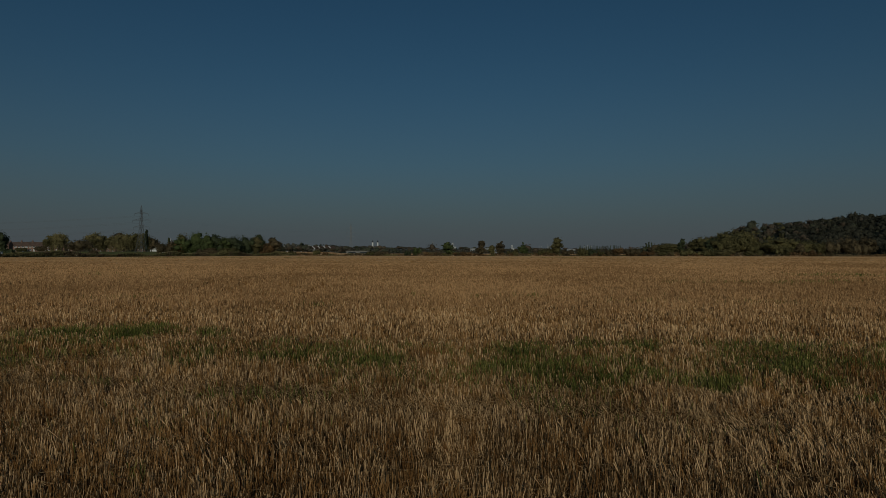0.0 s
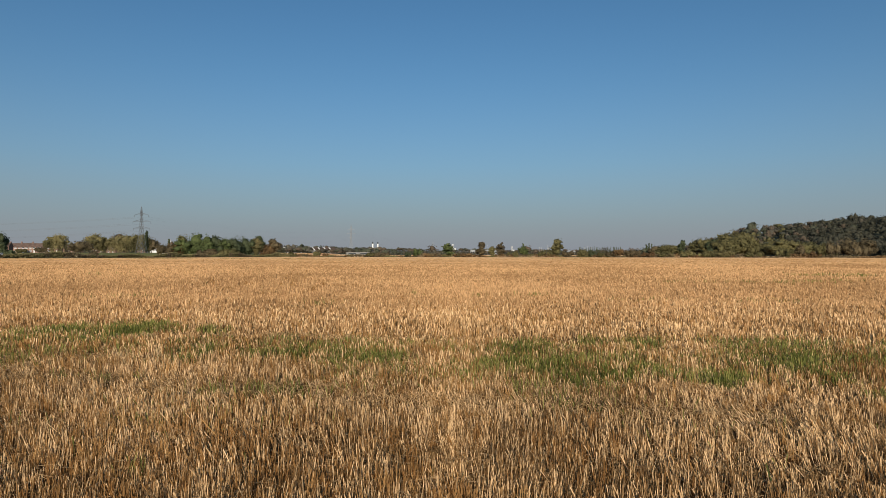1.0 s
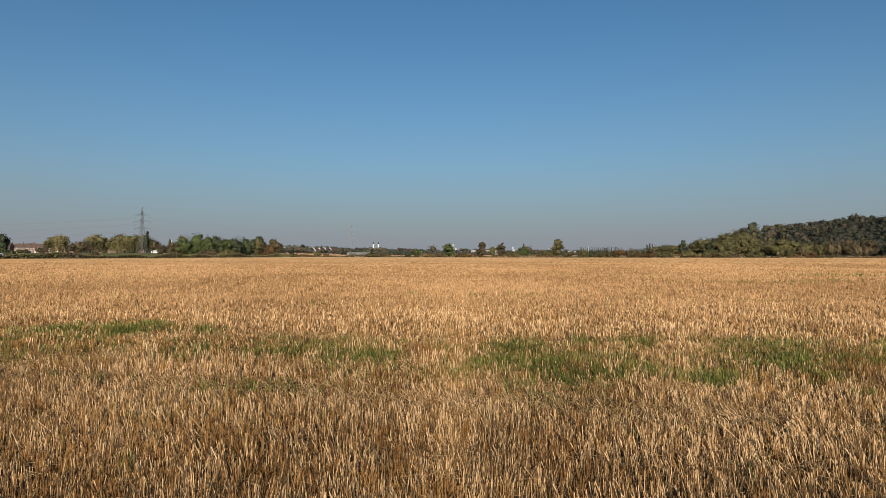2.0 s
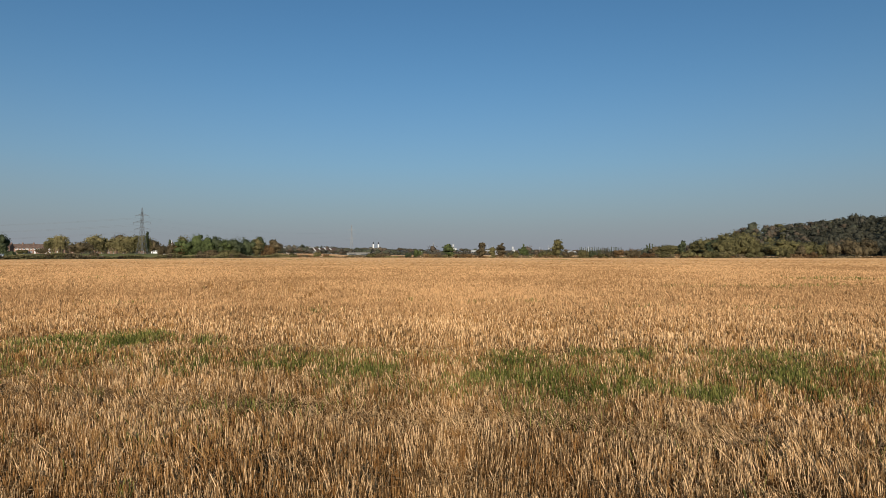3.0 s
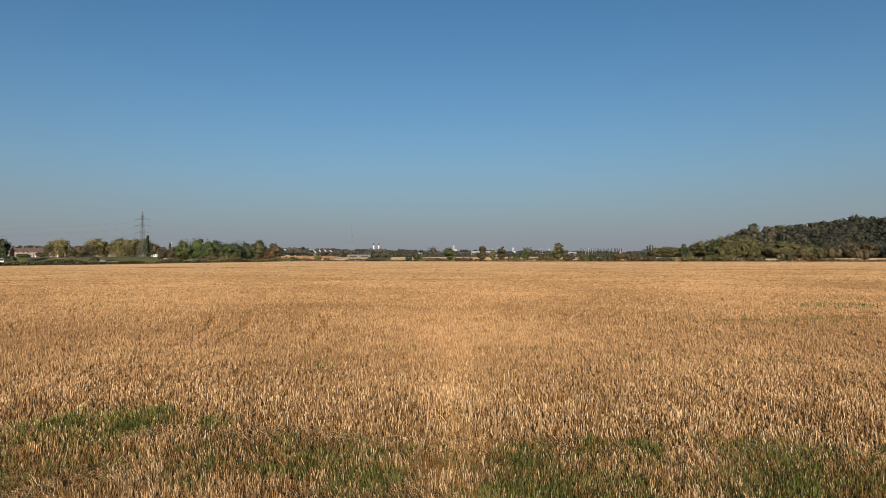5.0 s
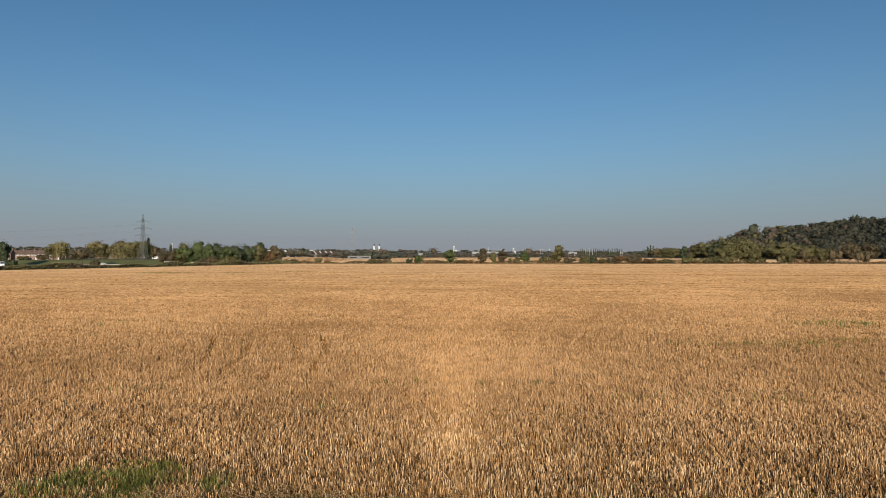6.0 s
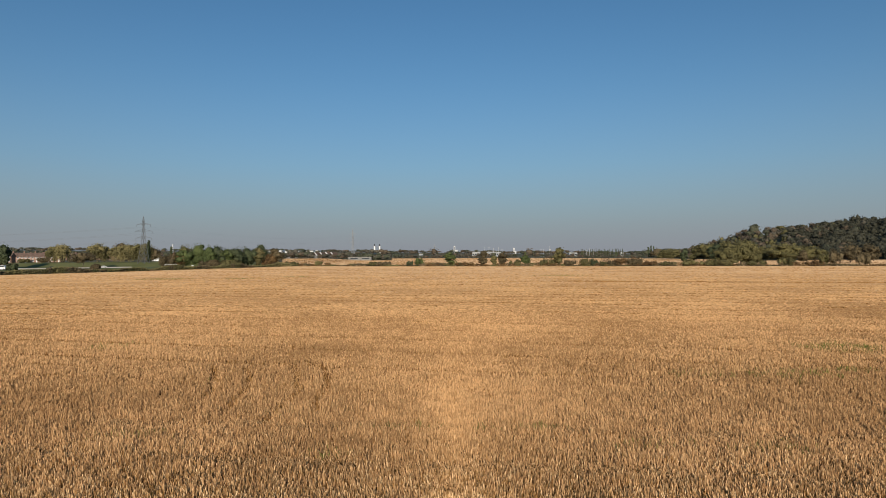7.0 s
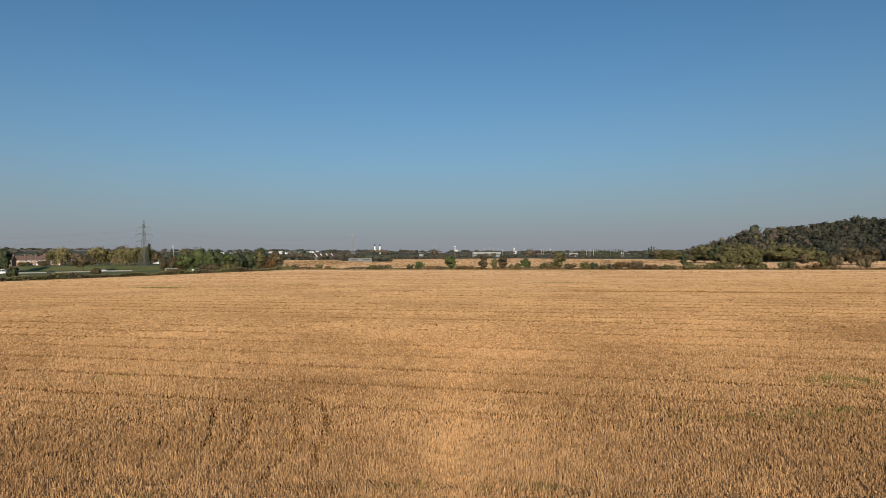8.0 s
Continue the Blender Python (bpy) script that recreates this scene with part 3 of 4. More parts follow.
def crown_lobes(rs, kind, h, w):
    """The lobes of a crown for a plant of height h and width w."""
    r = w / 2
    if kind == "poplar":
        return [(rs.normal(0, 0.1 * r), rs.normal(0, 0.1 * r), h * (0.15 + 0.8 * k / 6), r * (1.0 - 0.07 * abs(k - 2)), h * 0.12) for k in range(7)]
    if kind == "bush":
        n = max(7, int(w / max(h, 0.5) * 4))
        return [((rs.rand() * 2 - 1) * r * 0.8, (rs.rand() - 0.5) * min(r, 2.0), h * (0.34 + 0.2 * rs.rand()), min(r, h) * (0.3 + 0.25 * rs.rand()), h * (0.28 + 0.2 * rs.rand())) for k in range(n)]
    if kind == "ivy":
        out = []
        for k in range(15):
            f = rs.rand()
            wide = 0.25 + 0.75 * math.sin(math.pi * min(1.0, 0.1 + 0.85 * f)) ** 0.8
            a, q = rs.rand() * 6.283, 0.55 * rs.rand()
            out.append((math.cos(a) * q * r * wide, math.sin(a) * q * r * wide, h * (0.2 + 0.68 * f), r * wide * (0.4 + 0.25 * rs.rand()), h * (0.10 + 0.07 * rs.rand())))
        return out
    low = 0.02 if kind == "willow" else 0.3 if kind == "high" else 0.08
    n = 17
    out = [(0, 0, h * 0.64, r * 0.72, h * 0.3)] if kind == "high" else [(0, 0, h * 0.55, r * 0.72, h * 0.38), (0, 0, h * 0.35, r * 0.8, h * 0.25)]
    for k in range(n):
        a, q = rs.rand() * 6.283, math.sqrt(rs.rand()) * 0.72
        zz = low + 0.14 + (0.86 - low - 0.14) * rs.rand() * (1 - 0.55 * q)
        out.append((math.cos(a) * q * r, math.sin(a) * q * r, h * zz, r * (0.28 + 0.18 * rs.rand()), h * (0.12 + 0.08 * rs.rand())))
    return out


def limbs(rs, h, r, spread, top=0.75):
    """A tapered trunk with a few limbs."""
    bm = bmesh.new()
    lean = Vector((rs.normal(0, 0.02 * h), rs.normal(0, 0.02 * h), h * 0.4))
    bar_into(bm, (0, 0, -0.3), lean, r, r * 0.7, 7)
    bar_into(bm, lean, lean + Vector((0, 0, h * (top - 0.4))), r * 0.7, r * 0.2, 6)
    for k in range(5):
        a = k * 1.256 + rs.rand()
        s = lean * (0.7 + 0.1 * k)
        bar_into(bm, s, s + Vector((math.cos(a) * spread, math.sin(a) * spread, h * (0.2 + 0.1 * rs.rand()))), r * 0.4, r * 0.1, 5)
    return bm


def sized(V, h, w):
    """Fits a crown to its height and width, resting above the ground."""
    V = V.copy()
    lo, hi = np.percentile(V[:, 2], 0.5), np.percentile(V[:, 2], 99.7)
    foot = max(0.1, lo)
    V[:, 2] = foot + (V[:, 2] - lo) / (hi - lo) * (h - foot)
    span = np.percentile(V[:, 0], 99) - np.percentile(V[:, 0], 1)
    V[:, :2] *= w / span
    V[:, 2] = np.maximum(V[:, 2], 0.05)
    return V


SEED = [100]


def plant(name, kind, x, y, h, w, leaf, label, category="tree", count=900, size=0.55, group="", sink=0.0):
    """A tree or bush: trunk and crown under one base."""
    SEED[0] += 1
    rs = np.random.RandomState(SEED[0])
    e = thing(name, x, y, label, category, 0, group, gz(x, y) - sink)
    if kind != "bush":
        part("trunk", limbs(rs, h, max(0.12, h * 0.022), w * 0.28), BARK, e)
    else:
        bm = bmesh.new()
        for k in range(4):
            bar_into(bm, (rs.normal(0, w * 0.1), 0, -0.2), (rs.normal(0, w * 0.25), rs.normal(0, 0.3), h * 0.7), 0.06, 0.02, 5)
        part("stems", bm, BARK, e)
    V, F = crown(rs, crown_lobes(rs, kind, h, w), count, size, 0.7 if kind == "willow" else 0.0, 0.45, 6, 9, 99, 0.55 if kind in ("bush", "willow") else 0.62)
    V = sized(V, h, w)
    ob = new("crown", mesh_of("crown", V, F, [LEAF[leaf]], soft=True))
    ob.parent = e
    return e


def bare_tree(x, y, h, w, label):
    SEED[0] += 1
    rs = np.random.RandomState(SEED[0])
    e = thing("bare_tree", x, y, label, "tree")
    part("trunk", limbs(rs, h, 0.16, w * 0.4, 0.95), BARK, e)
    bm = bmesh.new()
    for k in range(60):
        a, q = rs.rand() * 6.283, rs.rand()
        s = Vector((math.cos(a) * q * w * 0.25, math.sin(a) * q * w * 0.25, h * (0.45 + 0.4 * rs.rand())))
        bar_into(bm, s, s + Vector((math.cos(a) * w * 0.3, math.sin(a) * w * 0.3, h * 0.16 * rs.rand())), 0.06, 0.03, 3)
    part("twigs", bm, BARK, e)


def end_line(b):
    """The place on the end hedge at the bearing b."""
    e = END_B - CORNER
    k = b / 1099
    d = (CORNER.x * e.y - CORNER.y * e.x) / (k * e.y - e.x)
    return k * d, d


def hedge_run(name, p, q, h, leafs, label, count, size, seed):
    """A long low hedge between two places, with gaps, as uncounted growth."""
    rs = np.random.RandomState(seed)
    p, q = np.array(p), np.array(q)
    s = rs.rand(count)
    wave = vnoise(s * np.linalg.norm(q - p), s * 0 + seed, 7.0, 40 + seed % 7)
    hh = h * (0.25 + 1.1 * wave)
    P = p + (q - p) * s[:, None] + rs.normal(0, 0.5, (count, 2))
    z = ground_z(P[:, 0], P[:, 1]) + hh * rs.rand(count) ** 0.7
    nrm = rs.normal(0, 0.4, (count, 3)) + np.array([0, -0.8, 0.5])
    nrm /= np.linalg.norm(nrm, axis=1)[:, None]
    t = np.cross(nrm, rs.normal(0, 1, (count, 3)))
    t /= np.linalg.norm(t, axis=1)[:, None]
    b = np.cross(nrm, t)
    c = np.stack([P[:, 0], P[:, 1], z], 1)
    sz = size * (0.5 + rs.rand(count))[:, None]
    V = np.stack([c - t * sz * 0.6, c + b * sz * 0.45, c + t * sz * 0.6, c - b * sz * 0.45], 1).reshape(-1, 3)
    F = np.arange(count)[:, None] * 4 + np.array([[0, 1, 2, 3]])
    tone = vnoise(s * np.linalg.norm(q - p), s * 0, 9.0, 50 + seed % 5)
    idx = np.clip((tone * len(leafs)).astype(int), 0, len(leafs) - 1)
    tagged(new(name, mesh_of(name, V, F, [LEAF[l] for l in leafs], idx)), label, "hedge", kind="stuff")


hedge_run("end_hedge", CORNER, END_B, 2.0, ["brown", "rust", "olive", "brown"], "low ragged brown hedge along the field's end", 12000, 0.6, 1)
hedge_run("flank_hedge", FLANK_A, CORNER, 2.5, ["olive", "brown", "olive", "willow"], "ragged olive and brown hedge beside the mown grass", 14000, 0.6, 2)

# trees on the end hedge: bearing, height, width, kind, leaves
END_TREES = [
    (10, 8.6, 7.0, "ivy", "green", "bushy green hedgerow tree"), (68, 9.4, 5.2, "ivy", "brown", "slim ivy-clad tree in the hedge"),
    (87, 6.6, 3.8, "ivy", "olive", "small thin tree in the hedge"), (102, 9.0, 5.4, "ivy", "brown", "ivy-clad tree with ragged crown"),
    (143, 8.2, 6.0, "ivy", "green", "leafy green tree in the hedge"), (201, 11.0, 6.8, "ivy", "olive", "tall egg-shaped ivy-clad tree"),
]
for b, h, w, kind, leaf, text in END_TREES:
    plant("hedgerow_tree", kind, *end_line(b), h, w, leaf, text, count=1500, size=0.5)
END_BUSHES = [
    (-48, 5.6, 6.0, "green"), (-62, 3.6, 4.0, "dark"), (-20, 2.6, 9.0, "rust"), (34, 2.8, 11.0, "rust"), (122, 4.2, 7.0, "olive"), (180, 4.8, 10.0, "olive"),
    (222, 4.0, 8.0, "brown"), (250, 5.0, 9.0, "olive"), (265, 4.4, 5.0, "dark"), (282, 3.4, 7.0, "olive"), (300, 4.0, 8.0, "brown"), (320, 5.6, 12.0, "rust"),
    (338, 5.2, 10.0, "brown"), (362, 3.2, 8.0, "rust"), (395, 3.0, 9.0, "olive"), (440, 4.4, 12.0, "olive"), (470, 4.0, 9.0, "olive"), (498, 4.6, 10.0, "willow"),
    (548, 3.4, 10.0, "olive"), (600, 4.8, 9.0, "olive"), (652, 3.6, 9.0, "rust"), (668, 8.0, 7.0, "olive"), (690, 9.0, 8.0, "brown"), (740, 7.0, 8.0, "brown"),
    (-108, 3.2, 9.0, "brown"), (-128, 3.0, 8.0, "olive"), (-224, 3.8, 5.0, "olive"), (-208, 2.4, 4.0, "rust"), (-272, 3.4, 9.0, "olive"),
]
for b, h, w, leaf in END_BUSHES:
    x, y = end_line(b)
    plant("hedge_bush", "bush", x, y, h, w, leaf, f"{leaf} bush growing in the end hedge", "bush", 1200, 0.42)
plant("hedgerow_tree", "ivy", *end_line(422), 9.9, 4.2, "dark", "dark ivy-clad tree standing in the end hedge", count=900, size=0.5)
bare_tree(*end_line(285), 6.5, 6.0, "small leafless tree in the end hedge")

# trees behind the end hedge before the hill
for b, d, h, w, kind, leaf in ((457, 560, 16.8, 22, "round", "olive"), (484, 520, 16, 17, "round", "dark"), (500, 352, 14, 14, "round", "olive"), (522, 356, 15.5, 15, "round", "olive"), (540, 362, 13, 12, "round", "olive"),
                               (497, 420, 15, 12, "round", "olive"), (600, 560, 16, 30, "round", "olive"), (570, 600, 14, 22, "round", "olive"), (640, 560, 14, 24, "round", "olive"),
                               (632, 470, 9, 7, "round", "brown"), (716, 430, 14, 12, "round", "brown"), (748, 430, 13, 12, "round", "brown"), (399, 700, 13, 26, "round", "olive")):
    plant("field_tree", kind, *spot(b, d), h, w, leaf, f"broad {leaf} tree at the foot of the hill", count=2800, size=0.7)

# left side: trees beyond the flank hedge
LEFT_TREES = [
    (-786, 400, 16.2, 10.5, "round", "dark", "tall dark leafy tree beside the grass"), (-678, 474, 14.0, 13, "willow", "willow", "yellowing weeping willow on the grass bank"),
    (-692, 480, 12.4, 12, "willow", "olive", "olive weeping willow on the grass bank"), (-642, 400, 10.8, 13, "high", "brown", "dark brown leafy tree on the grass"),
    (-617, 474, 14.2, 13, "willow", "willow", "yellowing weeping willow on the grass bank"), (-604, 478, 12.0, 9, "willow", "olive", "olive weeping willow on the grass bank"),
    (-572, 490, 15.4, 14, "round", "brown", "brown leafy tree behind the willows"), (-578, 470, 12.4, 12, "willow", "willow", "yellowing weeping willow on the grass bank"),
    (-560, 472, 13.2, 13, "willow", "willow", "yellowing weeping willow on the grass bank"), (-543, 474, 13.6, 11, "willow", "olive", "olive weeping willow on the grass bank"),
    (-530, 476, 13.8, 12, "willow", "olive", "olive weeping willow behind the pylon"), (-516, 480, 11.5, 12, "round", "brown", "brown leafy tree behind the pylon"),
    (-525, 452, 16.0, 2.8, "poplar", "dark", "narrow dark conifer behind the pylon"), (-485, 600, 13.5, 2.8, "poplar", "dark", "narrow dark conifer beyond the trees"),
    (-492, 384, 8.5, 10, "bush", "brown", "brown overgrown thicket behind the goal"), (-474, 386, 9.8, 10, "bush", "rust", "rust-brown thicket behind the goal"),
    (-463, 388, 12.6, 11, "round", "green", "green leafy tree at the grass edge"), (-460, 400, 14.4, 10, "round", "olive", "olive leafy tree at the grass edge"),
    (-436, 382, 14.8, 15, "round", "green", "broad green tree at the grass edge"), (-420, 380, 13.6, 11, "round", "green", "green leafy tree at the grass edge"),
    (-404, 384, 13.4, 10, "round", "dark", "dark green leafy tree at the grass edge"), (-388, 388, 12.0, 12, "round", "green", "green leafy tree at the grass edge"),
    (-368, 392, 12.8, 12, "round", "dark", "dark green leafy tree at the grass edge"), (-350, 398, 12.8, 11, "round", "dark", "dark leafy tree at the field corner"),
    (-331, 402, 12.2, 8, "ivy", "willow", "golden-brown autumn tree at the field corner"), (-325, 460, 13.8, 9, "round", "dark", "dark leafy tree beyond the field corner"),
    (-298, 408, 12.2, 9.5, "ivy", "brown", "brown leafy tree at the field corner"), (-312, 405, 9, 9, "bush", "rust", "rust-brown bush at the field corner"),
    (-380, 380, 5, 12, "bush", "olive", "olive bush under the trees"), (-420, 375, 5, 12, "bush", "brown", "brown bush under the trees"),
    (-711, 462, 4.0, 9, "bush", "brown", "brown bush in front of the terrace"), (-748, 470, 2.8, 8, "bush", "olive", "olive bush in front of the terrace"), (-770, 420, 3.0, 7, "bush", "brown", "brown bush beside the grass"),
    (-621, 335, 3.4, 5.4, "bush", "brown", "brown bush beside the road"), (-767, 300, 4.0, 4.6, "bush", "dark", "dark bush beside the road"),
]
for b, d, h, w, kind, leaf, text in LEFT_TREES:
    plant("weeping_willow" if kind == "willow" else ("thicket_bush" if kind == "bush" else "broadleaf_tree"), kind, *spot(b, d), h, w, leaf, text, "bush" if kind == "bush" else "tree", count=2400, size=0.5)


def woodland(name, places, label, leaf_names, per, size, seed, bulk=4):
    """Many trees too far off to count, as one object."""
    rs = np.random.RandomState(seed)
    VV, FF, II, base = [], [], [], 0
    for x, y, h, w in places:
        lob = crown_lobes(rs, "round", h, w)
        V, F = crown(rs, lob[:14], int(per * max(1.0, h * w / 190)), size, 0.0, 0.5, 5, 8, bulk, 0.56)
        V = sized(V, h, w)
        V += np.array([x, y, gz(x, y) - 0.5])
        VV.append(V)
        FF.append(F + base)
        tone = rs.randint(len(leaf_names))
        if "olive" in leaf_names and rs.rand() < 0.75 * float(smooth(760, 630, y)):
            tone = leaf_names.index("olive") if rs.rand() < 0.6 else 1
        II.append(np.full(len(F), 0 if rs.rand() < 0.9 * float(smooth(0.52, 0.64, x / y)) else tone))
        base += len(V)
    tagged(new(name, mesh_of(name, np.concatenate(VV), np.concatenate(FF), [LEAF[l] for l in leaf_names], np.concatenate(II), True)), label, "woods", kind="stuff")


def build_woods():
    rs = np.random.RandomState(77)
    places = []
    for k in range(980):
        y = 610 + 380 * rs.rand()
        x = y * (0.375 + 0.42 * rs.rand())
        if x < 300 + 0.10 * (y - 600):
            continue
        places.append((x, y, 8.5 + 6 * rs.rand(), 9 + 7 * rs.rand()))
    places += [(*spot(544, 930), 22, 14), (*spot(550, 934), 21, 14), (*spot(537, 935), 17, 13), (*spot(722, 930), 19, 14), (*spot(729, 934), 18.5, 13), (*spot(736, 935), 16, 14), (*spot(510, 930), 15, 22)]
    # these leaf colours carry painted haze
    woodland("hill_woods", places, "mixed autumn woodland covering the hill", ["wood_haze_dark", "wood_haze_green", "wood_haze_brown", "wood_haze_brown", "wood_haze_grey", "wood_haze_brown", "olive", "wood_haze_green"], 150, 1.05, 78, 4)
    # tree belts across the plain
    places = []
    for b0, b1, d0, d1, n, h in ((-800, -300, 700, 1000, 90, 11), (-300, 420, 1330, 1700, 300, 10.5), (-820, 500, 2100, 3300, 560, 15), (-305, -240, 880, 960, 45, 13), (-240, -170, 935, 1000, 40, 12), (-242, -178, 868, 884, 16, 7.2), (-170, -95, 870, 960, 40, 9.5), (-95, 60, 1270, 1320, 40, 7),
                              (180, 430, 1090, 1250, 110, 6)):
        for k in range(n):
            b, d = b0 + (b1 - b0) * rs.rand(), d0 + (d1 - d0) * rs.rand()
            places.append((*spot(b, d), h * (0.55 + 0.6 * rs.rand()), h * (0.7 + 0.8 * rs.rand()) * (2.3 if d0 > 2000 else 1.2)))
    places += [(*spot(-20, 1300), 22, 30), (*spot(-128, 2300), 24, 40), (*spot(-112, 2300), 23, 40), (*spot(-104, 2250), 22, 34), (*spot(150, 1250), 20, 26), (*spot(360, 1200), 15, 30), (*spot(385, 1150), 12, 26)]
    woodland("plain_woods", places, "distant belts of trees across the flat plain", ["wood_haze_grey", "wood_haze_green", "wood_haze_brown", "wood_haze_grey", "wood_haze_green"], 36, 1.6, 79, 1)


build_woods()


# ---- power line ----
def pylon(x, y, h, turn, label, metal):
    """A lattice tower: four legs, bracing, three pairs of arms with insulators, and a peak."""
    e = thing("pylon", x, y, label, "pylon", turn)
    r = 0.075 * (y / 440) ** 0.45
    levels = [(0, 2.9), (h * 0.22, 1.95), (h * 0.45, 1.15), (h * 0.62, 0.8), (h * 0.78, 0.62), (h * 0.92, 0.45), (h, 0.08)]
    corner = ((-1, -1), (1, -1), (1, 1), (-1, 1))
    for cx, cy in corner:
        bm = bmesh.new()
        for (z0, w0), (z1, w1) in zip(levels, levels[1:]):
            bar_into(bm, (cx * w0, cy * w0, z0 - (0.3 if z0 == 0 else 0)), (cx * w1, cy * w1, z1), r * 1.5)
        part("leg", bm, metal, e)
    bm = bmesh.new()
    fine = []
    for (z0, w0), (z1, w1) in zip(levels, levels[1:-1]):
        n = 2 if z1 - z0 > 6 else 1
        for k in range(n):
            f0, f1 = k / n, (k + 1) / n
            fine.append((z0 + (z1 - z0) * f0, w0 + (w1 - w0) * f0, z0 + (z1 - z0) * f1, w0 + (w1 - w0) * f1))
    for z0, w0, z1, w1 in fine:
        for i in range(4):
            a, b = corner[i], corner[(i + 1) % 4]
            bar_into(bm, (a[0] * w0, a[1] * w0, z0), (b[0] * w1, b[1] * w1, z1), r * 0.8)
            bar_into(bm, (b[0] * w0, b[1] * w0, z0), (a[0] * w1, a[1] * w1, z1), r * 0.8)
            bar_into(bm, (a[0] * w1, a[1] * w1, z1), (b[0] * w1, b[1] * w1, z1), r * 0.8)
    part("bracing", bm, metal, e)
    for z, span in ((h * 0.54, 6.4), (h * 0.685, 7.0), (h * 0.825, 5.6)):
        for sx in (-1, 1):
            bm = bmesh.new()
            tip = (sx * span, 0, z)
            for cy in (-0.6, 0.6):
                bar_into(bm, (sx * 0.6, cy, z), tip, r)
                bar_into(bm, (sx * 0.6, cy, z + 1.3), tip, r)
            for k in range(1, 4):
                q = k / 4
                px = sx * (0.6 + (span - 0.6) * q)
                bar_into(bm, (px, 0.6 * (1 - q), z), (px, -0.6 * (1 - q), z + 1.3 * (1 - q)), r * 0.6)
            arm = part("cross_arm", bm, metal, e)
            bm = bmesh.new()
            for k in range(6):
                bar_into(bm, (sx * span, 0, z - 0.25 * k), (sx * span, 0, z - 0.25 * k - 0.14), 0.13, 0.10, 6)
            bar_into(bm, (sx * span, 0, z), (sx * span, 0, z - 1.6), 0.04)
            part("insulator", bm, metal, arm)
    return e


def cable(p, q, sag, r):
    """A hanging conductor between two places."""
    bm = bmesh.new()
    p, q = Vector(p), Vector(q)
    last = p
    for k in range(1, 25):
        f = k / 24
        nxt = p.lerp(q, f) - Vector((0, 0, sag * 4 * f * (1 - f)))
        bar_into(bm, last, nxt, r, None, 3)
        last = nxt
    ob = part("power_cable", bm, STEEL)
    tagged(ob, "thin grey overhead power cable between pylons", "cable", "overhead power cables")


TOWERS = [(*spot(-534, 440), 33.4), (*spot(-163, 960), 46.0), (*spot(-18, 1900), 38.0), (-600.0, 420.0, 35.5)]
# pylons beyond 700 m take the lightened steel that imitates haze
for x, y, h in TOWERS:
    pylon(x, y, h, -12 if y > 430 else 30, "tall grey steel lattice pylon standing among trees", STEEL if y < 700 else HAZE_STEEL)
for (x0, y0, h0), (x1, y1, h1), r in ((TOWERS[0], TOWERS[1], 0.014), (TOWERS[1], TOWERS[2], 0.02), (TOWERS[0], TOWERS[3], 0.035)):
    for f, half in ((0.54, 6.4), (0.685, 7.0), (0.825, 5.6)):
        for sx in (-half, half):
            cable((x0 + sx, y0, gz(x0, y0) + h0 * f - 1.6), (x1 + sx, y1, gz(x1, y1) + h1 * f - 1.6), 7.0, r)


# ---- road, vehicles and goal beside the field ----
def road_strip(name, pts, width, mat, label):
    bm = bmesh.new()
    last = None
    fine = []
    for (ax, ay), (bx, by) in zip(pts, pts[1:]):
        for k in range(12):
            fine.append((ax + (bx - ax) * k / 12, ay + (by - ay) * k / 12))
    for i, (x, y) in enumerate(fine[:-1]):
        dx, dy = fine[i + 1][0] - x, fine[i + 1][1] - y
        n = math.hypot(dx, dy)
        nx, ny = -dy / n * width / 2, dx / n * width / 2
        now = [bm.verts.new((x + s * nx, y + s * ny, gz(x + s * nx, y + s * ny) + 0.06)) for s in (-1, -0.3, 0.3, 1)]
        if last:
            for k in range(3):
                bm.faces.new((last[k], last[k + 1], now[k + 1], now[k]))
        last = now
    bmesh.ops.recalc_face_normals(bm, faces=bm.faces[:])
    tagged(part(name, bm, mat), label, "road", kind="structure")


road_strip("road", [(-420, 318), (-300, 346), (-252, 366), (-219, 402), (-205, 407)], 9.0, PATH, "pale concrete road crossing the mown grass")


def low_wall(pts, h, thick):
    """A low concrete wall that follows the ground."""
    bm = bmesh.new()
    last = None
    for (ax, ay), (bx, by) in zip(pts, pts[1:]):
        n = 14
        for k in range(n + (1 if (bx, by) == pts[-1] else 0)):
            x, y = ax + (bx - ax) * k / n, ay + (by - ay) * k / n
            z = gz(x, y)
            now = [bm.verts.new(p) for p in ((x, y, z - 0.2), (x, y, z + h), (x, y + thick, z + h), (x, y + thick, z - 0.2))]
            if last:
                for i in range(3):
                    bm.faces.new((last[i], now[i], now[i + 1], last[i + 1]))
            last = now
    bmesh.ops.recalc_face_normals(bm, faces=bm.faces[:])
    tagged(part("low_wall", bm, CONC), "low pale concrete wall beside the road", "wall", kind="structure")


low_wall([(-420, 326), (-300, 354), (-252, 374), (-221, 407), (-208, 412)], 0.5, 0.3)


